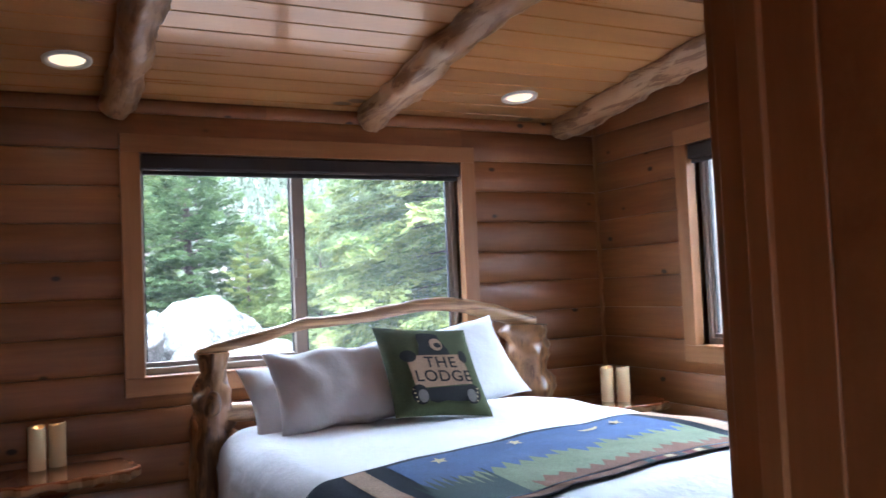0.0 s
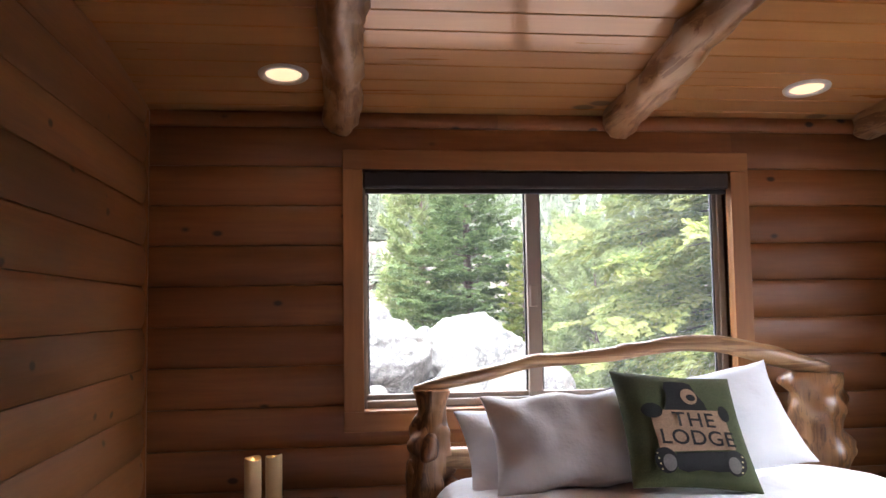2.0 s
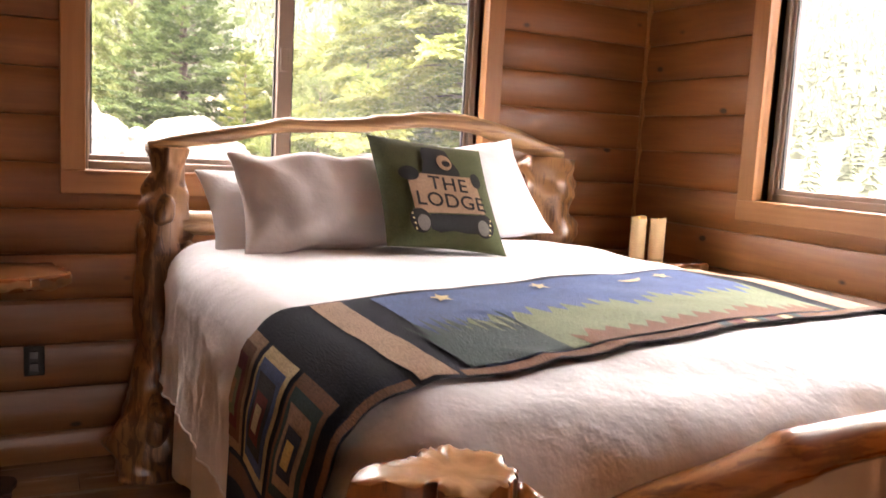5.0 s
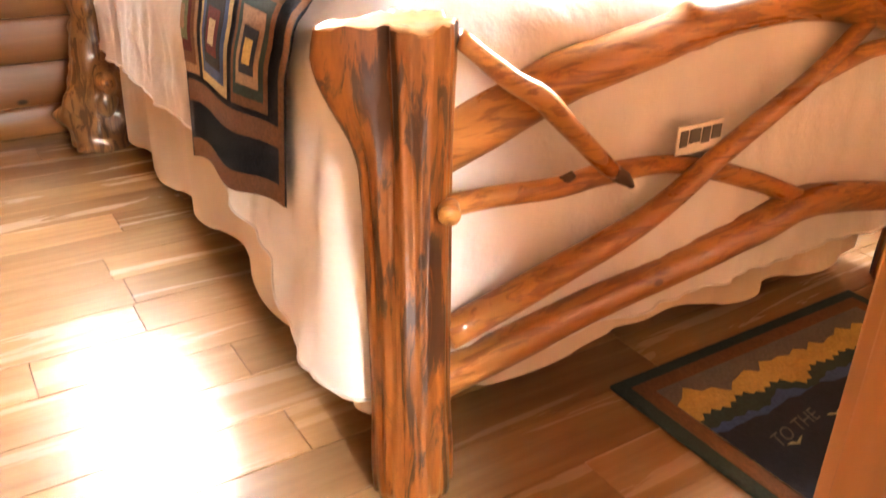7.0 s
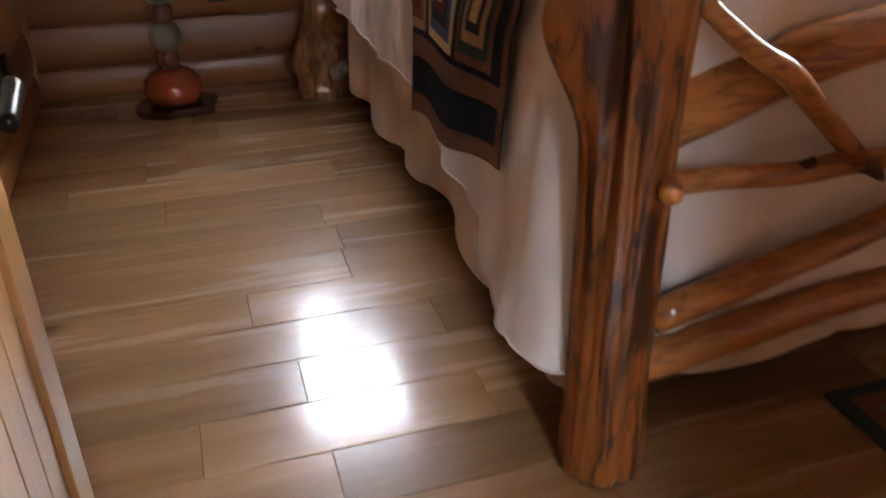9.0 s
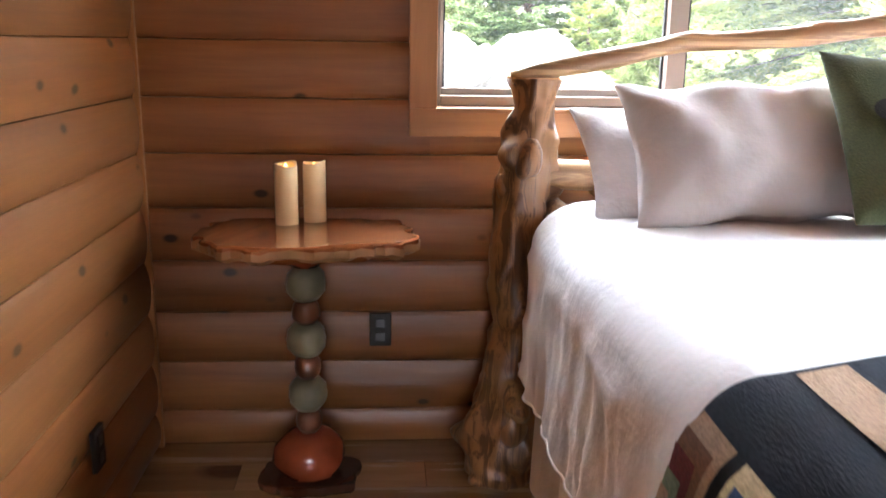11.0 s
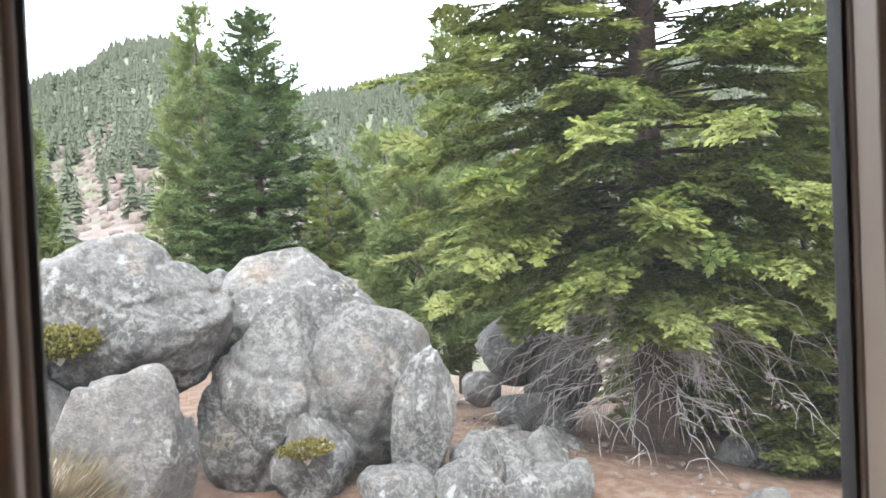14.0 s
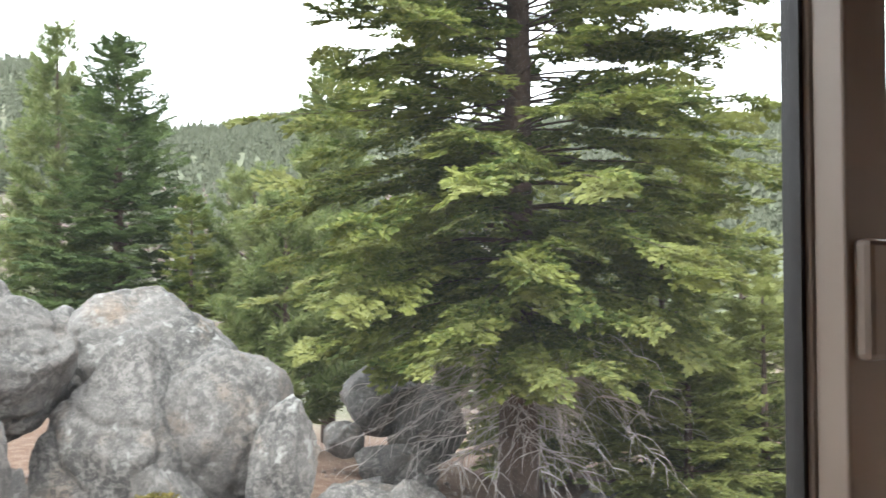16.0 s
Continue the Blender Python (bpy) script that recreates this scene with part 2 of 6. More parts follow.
M_DOOR = wood("knotty_door", (0.33, 0.145, 0.045), (0.47, 0.235, 0.085), "z", 0.3, knots=0.6, tone=0.12, knot_scale=1.6)
M_SLAB = wood("live_edge_slab", (0.19, 0.055, 0.020), (0.40, 0.15, 0.05), "x", 0.2, knots=0.6, tone=0.0, coat=0.7)
M_SLAB_EDGE = plain("live_edge_bark_edge", (0.30, 0.15, 0.06), 0.4, vary=0.45, scale=18)
M_DARKWOOD = plain("dark_stained_wood", (0.06, 0.020, 0.010), 0.25, vary=0.3)
M_REDSTONE = plain("polished_red_stone", (0.26, 0.055, 0.022), 0.2, vary=0.35, scale=12)
M_GREENSTONE = plain("grey_green_stone", (0.20, 0.20, 0.135), 0.3, vary=0.35, scale=14)
M_BROWNSTONE = plain("small_brown_stone", (0.13, 0.05, 0.025), 0.3, vary=0.35, scale=14)
M_VINYL = plain("taupe_vinyl_frame", (0.29, 0.235, 0.195), 0.4, vary=0.05, scale=9)
M_GASKET = plain("black_gasket", (0.02, 0.02, 0.02), 0.6, vary=0.2)
M_BLIND = plain("dark_blind_cassette", (0.028, 0.022, 0.024), 0.45, vary=0.2)
M_LINEN = cloth("white_duvet", (0.70, 0.69, 0.70))
M_SHAM = cloth("warm_white_sham", (0.54, 0.50, 0.485))
M_SKIRT = cloth("cream_bed_skirt", (0.66, 0.55, 0.44))
M_GREENWOOL = knit("green_hooked_wool", (0.070, 0.082, 0.030))
M_BLACKWOOL = knit("black_wool", (0.012, 0.011, 0.011))
M_TANWOOL = knit("tan_wool", (0.40, 0.255, 0.155))
M_GREYWOOL = knit("grey_wool", (0.16, 0.145, 0.13))
M_CREAMWOOL = knit("cream_wool", (0.62, 0.50, 0.28))
M_NAVY = knit("navy_wool", (0.016, 0.022, 0.040))
M_SKYBLUE = knit("blue_wool", (0.055, 0.105, 0.26))
M_SAGE = knit("sage_green_wool", (0.19, 0.23, 0.125))
M_TEAL = knit("dark_spruce_wool", (0.025, 0.055, 0.050))
M_RUST = knit("rust_brown_wool", (0.19, 0.085, 0.040))
M_RED = knit("maroon_wool", (0.14, 0.020, 0.022))
M_GOLD = knit("gold_wool", (0.60, 0.40, 0.12))
M_WAX = plain("ivory_wax", (0.80, 0.60, 0.33), 0.45, vary=0.05, scale=8)
M_FLAME = glow("candle_flame", (1.0, 0.55, 0.14), 2.0)
M_LED = glow("warm_downlight_lens", (1.0, 0.74, 0.40), 0.38)
M_WHITE = plain("white_trim_paint", (0.78, 0.76, 0.73), 0.4, vary=0.03)
M_BLACKMETAL = plain("black_bronze_metal", (0.018, 0.015, 0.014), 0.28, 0.6, vary=0.2)
M_OUTLET = plain("dark_bronze_plate", (0.014, 0.012, 0.011), 0.65, vary=0.1)
M_PAPER = plain("white_label", (0.72, 0.68, 0.64), 0.7, vary=0.05)
M_INK = plain("grey_print", (0.12, 0.11, 0.11), 0.7, vary=0.1)
M_GRANITE = granite("lichen_granite", (1.12, 1.07, 1.0), 1.0)
M_GRANITE_WARM = granite("weathered_granite", (1.0, 0.93, 0.86), 0.8)
M_SCREE = plain("pinkish_scree_stone", (0.155, 0.122, 0.106), 0.95, vary=0.3, scale=2.0)
M_TRUNK = plain("fir_bark", (0.085, 0.062, 0.050), 0.95, vary=0.5, scale=20, relief=0.8, distance=0.03)
M_DEADWOOD = plain("grey_dead_twig", (0.48, 0.44, 0.41), 0.9, vary=0.35, scale=30)
M_FIR = leaves("fir_needles", (0.060, 0.092, 0.028), (0.135, 0.175, 0.048), (0.260, 0.285, 0.080))
M_FIR_DARK = leaves("deep_fir_needles", (0.050, 0.082, 0.038), (0.092, 0.140, 0.056), (0.150, 0.200, 0.075))
M_FIR_LIGHT = leaves("light_fir_needles", (0.100, 0.130, 0.045), (0.175, 0.205, 0.070), (0.290, 0.310, 0.105))
M_PINE = leaves("pine_needles", (0.090, 0.125, 0.045), (0.150, 0.195, 0.070), (0.235, 0.270, 0.110))
M_SHRUB = leaves("shrub_leaves", (0.060, 0.050, 0.015), (0.12, 0.13, 0.030), (0.25, 0.20, 0.06))
M_DRY = leaves("dry_grass", (0.10, 0.075, 0.045), (0.19, 0.15, 0.09), (0.28, 0.23, 0.15))
# Distance haze is put into these needle colours: paler and greyer green.
M_FAR_HAZED = leaves("hazed_far_forest", (0.085, 0.100, 0.066), (0.115, 0.132, 0.088), (0.155, 0.168, 0.115))


def glass(name, veil):
    """Clear window glass with an added translucent veil that imitates a washed-out, hazy view."""
    m, nt, b = shader(name, 0.02)
    b.inputs["Transmission Weight"].default_value = 1.0
    b.inputs["IOR"].default_value = 1.02
    b.inputs["Base Color"].default_value = (0.97, 0.985, 0.98, 1)
    film = nt.nodes.new("ShaderNodeBsdfTranslucent")
    film.inputs["Color"].default_value = (0.86, 0.92, 0.95, 1)
    patch = ramp(nt, noise_tex(nt, place_vector(nt), 2.5, 4), [(0.3, grey(0.75 * veil)), (0.7, grey(1.25 * veil))])
    mx = nt.nodes.new("ShaderNodeMixShader")
    nt.links.new(patch, mx.inputs["Fac"])
    nt.links.new(b.outputs[0], mx.inputs[1])
    nt.links.new(film.outputs[0], mx.inputs[2])
    nt.links.new(mx.outputs[0], nt.nodes["Material Output"].inputs["Surface"])
    return m


# Both panes carry painted haze; the second one more strongly.
M_GLASS = glass("clear_glass", 0.0045)
M_VEILED_GLASS = glass("veiled_glass", 0.011)


def ground_material():
    m, nt, b = shader("duff_and_scree", 0.95)
    v = place_vector(nt)
    fine, mid, large = noise_tex(nt, v, 60, 5, 0.7), noise_tex(nt, v, 5, 6, 0.65), noise_tex(nt, v, 0.055, 5, 0.6)
    duff = ramp(nt, fine, [(0.3, (0.055, 0.030, 0.018)), (0.55, (0.125, 0.070, 0.043)), (0.75, (0.20, 0.13, 0.090))])
    duff = mix(nt, ramp(nt, mid, [(0.45, grey(0)), (0.65, grey(0.6))]), duff, (0.22, 0.165, 0.125))
    rocks = nt.nodes.new("ShaderNodeTexVoronoi")
    rocks.inputs["Scale"].default_value = 0.55
    nt.links.new(v, rocks.inputs["Vector"])
    scree = ramp(nt, rocks.outputs["Distance"], [(0.1, (0.19, 0.155, 0.138)), (0.55, (0.14, 0.11, 0.094)), (0.9, (0.085, 0.066, 0.05))])
    scree = mix(nt, ramp(nt, large, [(0.48, grey(0)), (0.60, grey(0.8))]), scree, (0.085, 0.095, 0.045))
    sep = nt.nodes.new("ShaderNodeSeparateXYZ")
    nt.links.new(v, sep.inputs[0])
    far = nt.nodes.new("ShaderNodeMapRange")
    far.inputs["From Min"].default_value, far.inputs["From Max"].default_value = 22, 34
    nt.links.new(sep.outputs["Y"], far.inputs["Value"])
    side = nt.nodes.new("ShaderNodeMath")
    side.operation = "MULTIPLY_ADD"
    side.inputs[1].default_value = -0.16
    nt.links.new(sep.outputs["Y"], side.inputs[0])
    nt.links.new(sep.outputs["X"], side.inputs[2])
    east = nt.nodes.new("ShaderNodeMapRange")
    east.inputs["From Min"].default_value, east.inputs["From Max"].default_value = -4, 14
    nt.links.new(side.outputs[0], east.inputs["Value"])
    high = nt.nodes.new("ShaderNodeMapRange")
    high.inputs["From Min"].default_value, high.inputs["From Max"].default_value = 90, 150
    nt.links.new(sep.outputs["Y"], high.inputs["Value"])
    woods = nt.nodes.new("ShaderNodeMath")
    woods.operation = "MAXIMUM"
    nt.links.new(east.outputs[0], woods.inputs[0])
    nt.links.new(high.outputs[0], woods.inputs[1])
    floor_col = ramp(nt, large, [(0.35, (0.065, 0.080, 0.042)), (0.60, (0.115, 0.125, 0.075)), (0.75, (0.15, 0.145, 0.105))])
    scree = mix(nt, woods.outputs[0], scree, floor_col)
    nt.links.new(mix(nt, far.outputs[0], duff, scree), b.inputs["Base Color"])
    bump(nt, b, fine, 0.5, 0.03)
    return m


M_GROUND = ground_material()


# ---- building helpers ----
def thing(name, label, category, place=(0, 0, 0), group="", kind=""):
    ob = new(name)
    ob.empty_display_size = 0.1
    ob.location = place
    return tagged(ob, label, category, group, kind)


def part(name, bm, material, parent=None, label="", smooth=False):
    """Links a bmesh as one mesh object under a thing or a part; its coordinates are the parent's."""
    me = bpy.data.meshes.new(name)
    bmesh.ops.recalc_face_normals(bm, faces=bm.faces)
    bm.to_mesh(me)
    bm.free()
    me.materials.append(material)
    if smooth:
        me.polygons.foreach_set("use_smooth", [True] * len(me.polygons))
    ob = new(name, me)
    ob.parent = parent
    return tagged(ob, label)


def again(ob, place, parent, turn=(0, 0, 0)):
    """Another piece on the same mesh."""
    o = new(ob.name.split(".")[0], ob.data)
    o.parent, o.location, o.rotation_euler = parent, place, turn
    if "label" in ob:
        o["label"] = ob["label"]
    return o


def box(x0, x1, y0, y1, z0, z1, bevel=0.0, bm=None):
    bm = bm or bmesh.new()
    r = bmesh.ops.create_cube(bm, size=1.0)
    for v in r["verts"]:
        v.co = Vector((x0 + (v.co.x + 0.5) * (x1 - x0), y0 + (v.co.y + 0.5) * (y1 - y0), z0 + (v.co.z + 0.5) * (z1 - z0)))
    if bevel:
        edges = list({e for v in r["verts"] for e in v.link_edges})
        bmesh.ops.bevel(bm, geom=edges, offset=bevel, segments=2, affect="EDGES", profile=0.5)
    return bm


def lathe(profile, n=24, bm=None, wobble=0.0, seed=0.0):
    """A turned shape from (radius, height) pairs."""
    bm = bm or bmesh.new()
    rings = []
    for r, z in profile:
        ring = []
        for i in range(n):
            a = 2 * math.pi * i / n
            k = 1 + wobble * noise.noise((math.cos(a) * 1.5 + seed, math.sin(a) * 1.5, z * 6 + seed))
            ring.append(bm.verts.new((r * k * math.cos(a), r * k * math.sin(a), z)))
        rings.append(ring)
    for lo, hi in zip(rings, rings[1:]):
        for i in range(n):
            bm.faces.new((lo[i], lo[(i + 1) % n], hi[(i + 1) % n], hi[i]))
    bm.faces.new(rings[0][::-1])
    bm.faces.new(rings[-1])
    return bm


def smooth_path(points, per=8):
    """Catmull-Rom through the points; the last number of each is a radius."""
    p = [np.array(q, float) for q in points]
    p = [2 * p[0] - p[1]] + p + [2 * p[-1] - p[-2]]
    out = []
    for i in range(1, len(p) - 2):
        for k in range(per):
            t = k / per
            out.append(0.5 * (2 * p[i] + (p[i + 1] - p[i - 1]) * t + (2 * p[i - 1] - 5 * p[i] + 4 * p[i + 1] - p[i + 2]) * t * t
                              + (3 * p[i] - p[i - 1] - 3 * p[i + 1] + p[i + 2]) * t ** 3))
    out.append(p[-2])
    return out


def log(points, n=18, rough=0.10, seed=0.0, per=8, freq=5.0, bm=None, ends=True, knob=0.0):
    """A round timber swept along a path of (x, y, z, radius), knobbly and uneven."""
    bm = bm or bmesh.new()
    path = smooth_path(points, per)
    up = Vector((0.13, 0.21, 1)).normalized()
    rings = []
    for i, q in enumerate(path):
        a, c = path[max(0, i - 1)], path[min(len(path) - 1, i + 1)]
        d = Vector(c[:3] - a[:3]).normalized()
        if abs(d.dot(up)) > 0.9:
            up = Vector((1, 0.1, 0.1)).normalized()
        s = d.cross(up).normalized()
        u = s.cross(d).normalized()
        up = u
        ring = []
        for k in range(n):
            an = 2 * math.pi * k / n
            w = s * math.cos(an) + u * math.sin(an)
            co = Vector(q[:3])
            r = q[3] * (1 + rough * noise.noise(co * freq + w * 0.9 + Vector((seed, 0, 0))) + 0.35 * rough * noise.noise(co * freq * 3 + w * 2.5))
            if knob:
                r *= 1 + knob * (max(0.0, noise.noise(co * 8 + w * 1.9 + Vector((seed * 2, 3, 0))) - 0.12) - 0.5 * max(0.0, 0.10 - abs(noise.noise(co * 5 + w * 2.6 + Vector((9, seed, 0))))))
            ring.append(bm.verts.new(co + w * r))
        rings.append(ring)
    for lo, hi in zip(rings, rings[1:]):
        for i in range(n):
            bm.faces.new((lo[i], lo[(i + 1) % n], hi[(i + 1) % n], hi[i]))
    if ends:
        bm.faces.new(rings[0][::-1])
        bm.faces.new(rings[-1])
    return bm


def mesh_np(name, verts, faces, material, parent=None, smooth=False):
    """One mesh object from arrays; all faces have the same number of corners."""
    me = bpy.data.meshes.new(name)
    verts, faces = np.asarray(verts, np.float32), np.asarray(faces, np.int32)
    k = faces.shape[1]
    me.vertices.add(len(verts))
    me.vertices.foreach_set("co", verts.ravel())
    me.loops.add(faces.size)
    me.loops.foreach_set("vertex_index", faces.ravel())
    me.polygons.add(len(faces))
    me.polygons.foreach_set("loop_start", np.arange(0, faces.size, k, dtype=np.int32))
    me.polygons.foreach_set("loop_total", np.full(len(faces), k, np.int32))
    if smooth:
        me.polygons.foreach_set("use_smooth", np.ones(len(faces), bool))
    me.update()
    me.validate()
    me.materials.append(material)
    ob = new(name, me)
    ob.parent = parent
    return ob


# ---- the room ----
X0, X1, Y0 = -0.94, 2.68, -3.36          # inner faces of the west, east and south walls; the north one is y = 0
ROOF, PITCH = 2.485, 0.125               # ceiling height at the north wall and its rise southwards
COURSE = 0.176                           # height of one siding board
WIN = (0.0, 1.72, 1.155, 2.22)           # north window: x0, x1, z0, z1
EWIN = (-2.34, -0.83, 1.155, 2.22)       # east window: y0, y1, z0, z1
DOOR = (-0.545, 0.34, 2.06)               # doorway in the south wall: x0, x1, top


def roof(y):
    return ROOF - PITCH * y


def wall(name, boxes, label):
    bm = bmesh.new()
    for b in boxes:
        box(*b, bm=bm)
    return tagged(part(name, bm, M_CASING_X), label, "wall", kind="structure")


TH = 0.17
wall_north = wall("wall_north", [(X0 - TH, WIN[0], 0.022, TH, -0.3, 2.75), (WIN[1], X1 + TH, 0.022, TH, -0.3, 2.75),
                                 (WIN[0], WIN[1], 0.022, TH, -0.3, WIN[2]), (WIN[0], WIN[1], 0.022, TH, WIN[3], 2.75)],
                  "warm brown log-siding wall with a wide sliding window")
wall_west = wall("wall_west", [(X0 - TH, X0 - 0.022, Y0 - TH, 0.018, -0.3, 3.1)], "warm brown log-siding wall beside the bed")
wall_east = wall("wall_east", [(X1 + 0.022, X1 + TH, EWIN[1], 0.018, -0.3, 3.1), (X1 + 0.022, X1 + TH, Y0 - TH, EWIN[0], -0.3, 3.1),
                               (X1 + 0.022, X1 + TH, EWIN[0], EWIN[1], -0.3, EWIN[2]), (X1 + 0.022, X1 + TH, EWIN[0], EWIN[1], EWIN[3], 3.1)],
                 "warm brown log-siding wall with a window")
wall_south = wall("wall_south", [(X0 - 0.018, DOOR[0] - 0.017, Y0 - 0.14, Y0 - 0.022, 0, 3.1), (DOOR[1] + 0.017, X1 + 0.018, Y0 - 0.14, Y0 - 0.022, 0, 3.1),
                                 (DOOR[0] - 0.017, DOOR[1] + 0.017, Y0 - 0.14, Y0 - 0.022, DOOR[2] + 0.017, 3.1)], "log-siding wall with a doorway")
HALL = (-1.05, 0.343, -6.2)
# The end wall is unseen; its opening is made up to let fill light in.
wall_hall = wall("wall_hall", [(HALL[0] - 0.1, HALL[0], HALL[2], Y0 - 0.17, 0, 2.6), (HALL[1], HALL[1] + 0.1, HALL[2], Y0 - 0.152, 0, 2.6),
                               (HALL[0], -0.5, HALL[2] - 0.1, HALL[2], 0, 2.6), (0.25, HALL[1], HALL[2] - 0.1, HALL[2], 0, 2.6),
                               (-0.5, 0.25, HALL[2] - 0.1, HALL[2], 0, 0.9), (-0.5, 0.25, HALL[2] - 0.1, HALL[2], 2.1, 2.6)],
                 "plain wooden hallway wall, its unseen end given an added opening for light")


def siding_piece(length, height):
    """A D-shaped log siding board, its length along x, rounded towards -y, lower edge at z = 0."""
    bm = bmesh.new()
    prof = [(0.022, 0.0006), (0.001, 0.0008), (-0.003, 0.0026)]
    for k in range(1, 12):
        a = k / 12
        prof.append((-0.003 - 0.015 * math.sin(math.pi * a) ** 0.75, 0.0026 + a * (height - 0.0052)))
    prof += [(-0.003, height - 0.0026), (0.001, height - 0.0008), (0.022, height - 0.0006)]
    ends = [[bm.verts.new((x, y, z)) for y, z in prof] for x in (0, length)]
    for i in range(len(prof) - 1):
        bm.faces.new((ends[0][i], ends[0][i + 1], ends[1][i + 1], ends[1][i]))
    bm.faces.new(ends[0][::-1])
    bm.faces.new(ends[1])
    return bm


def board_course(parent, material, start, length, z, height, turn):
    ob = part("siding_board", siding_piece(length, height), material, parent)
    ob.location, ob.rotation_euler = (*start, z), (0, 0, turn)
    return ob


courses = [0.125 + (i - 1) * COURSE for i in range(18)]
for course in courses:
    z = max(0.0, course)
    # north wall: whole boards, or two pieces beside the window's casing
    top = roof(0.0)
    h = min(course + COURSE, top) - z
    if h > 0.03:
        if z + h > WIN[2] - 0.07 and z < WIN[3] + 0.07:
            board_course(wall_north, M_SIDING_X, (X0, 0), WIN[0] - 0.02 - X0, z, h, 0)
            board_course(wall_north, M_SIDING_X, (WIN[1] + 0.02, 0), X1 - WIN[1] - 0.02, z, h, 0)
            if z < WIN[2] - 0.09:
                board_course(wall_north, M_SIDING_X, (WIN[0] - 0.02, 0), WIN[1] - WIN[0] + 0.04, z, WIN[2] - 0.02 - z, 0)
            elif z + h > WIN[3] + 0.02:
                board_course(wall_north, M_SIDING_X, (WIN[0] - 0.02, 0), WIN[1] - WIN[0] + 0.04, max(z, WIN[3] + 0.02), z + h - max(z, WIN[3] + 0.02), 0)
        else:
            cut = 0.9 + 0.5 * math.sin(z * 31)
            board_course(wall_north, M_SIDING_X, (X0, 0), cut - X0, z, h, 0)
            board_course(wall_north, M_SIDING_X, (cut, 0), X1 - cut, z, h, 0)
    # west and east walls
    top = roof(Y0)
    h = min(course + COURSE, top) - z
    if h > 0.03:
        south_end = -max(0.0, (z + 0.02 - ROOF) / PITCH) if z > ROOF - COURSE else 0.0
        run = south_end - Y0
        if run > 0.1:
            board_course(wall_west, M_SIDING_Y, (X0, Y0), run, z, h, math.pi / 2)
            if z + h > EWIN[2] - 0.07 and z < EWIN[3] + 0.07:
                board_course(wall_east, M_SIDING_Y, (X1, 0), -EWIN[1] - 0.02, z, h, -math.pi / 2)
                board_course(wall_east, M_SIDING_Y, (X1, EWIN[0] - 0.02), EWIN[0] - 0.02 - Y0, z, h, -math.pi / 2)
                if z < EWIN[2] - 0.09:
                    board_course(wall_east, M_SIDING_Y, (X1, EWIN[1] + 0.02), EWIN[1] - EWIN[0] + 0.04, z, EWIN[2] - 0.02 - z, -math.pi / 2)
                elif z + h > EWIN[3] + 0.02:
                    board_course(wall_east, M_SIDING_Y, (X1, EWIN[1] + 0.02), EWIN[1] - EWIN[0] + 0.04, max(z, EWIN[3] + 0.02), z + h - max(z, EWIN[3] + 0.02), -math.pi / 2)
            else:
                board_course(wall_east, M_SIDING_Y, (X1, south_end), run, z, h, -math.pi / 2)
        board_course(wall_south, M_SIDING_X, (X1, Y0), X1 - DOOR[1] - 0.05, z, h, math.pi)
        if z < DOOR[2]:
            board_course(wall_south, M_SIDING_X, (DOOR[0] - 0.05, Y0), DOOR[0] - 0.05 - X0, z, h, math.pi)
        else:
            board_course(wall_south, M_SIDING_X, (DOOR[1] + 0.05, Y0), DOOR[1] - X0 + 0.05, z, h, math.pi)

for x in (X0 + 0.012, X1 - 0.012):
    tagged(part("corner_trim", box(x - 0.011, x + 0.011, -0.034, -0.012, 0, ROOF - 0.01, 0.003), M_CASING_Z), "narrow vertical wooden strip in the room's corner", "trim", kind="structure")

# ceiling: tongue-and-groove boards along x, in one mesh
bm = bmesh.new()
BOARD = 0.148
y = -0.075
edges = [0.02]
while y > Y0 - 0.02:
    edges.append(y)
    y -= BOARD
edges.append(Y0 - 0.03)
for a, b in zip(edges, edges[1:]):
    g = 0.0060
    prof = [(a - g * 0.3, 0.012), (a - g, 0.0), (b + g, 0.0), (b + g * 0.3, 0.012)]
    vs = [[bm.verts.new((x, yy, roof(yy) + dz)) for yy, dz in prof] for x in (X0 - 0.02, X1 + 0.02)]
    for i in range(3):
        bm.faces.new((vs[0][i], vs[0][i + 1], vs[1][i + 1], vs[1][i]))
deck = [bm.verts.new((x, yy, roof(yy) + dz)) for dz in (0.013, 0.12) for x, yy in ((X0 - TH, TH), (X1 + TH, TH), (X1 + TH, Y0 - TH), (X0 - TH, Y0 - TH))]
for f in ((0, 1, 2, 3), (7, 6, 5, 4), (0, 4, 5, 1), (1, 5, 6, 2), (2, 6, 7, 3), (3, 7, 4, 0)):
    bm.faces.new([deck[i] for i in f])
tagged(part("ceiling", bm, M_CEILING), "sloping ceiling of varnished tongue-and-groove pine boards", "ceiling", kind="structure")
tagged(part("hall_ceiling", box(HALL[0] - 0.1, HALL[1] + 0.1, HALL[2] - 0.1, Y0 - 0.145, 2.6, 2.7), M_CEILING), "plain wooden ceiling of the hallway", "ceiling", kind="structure")

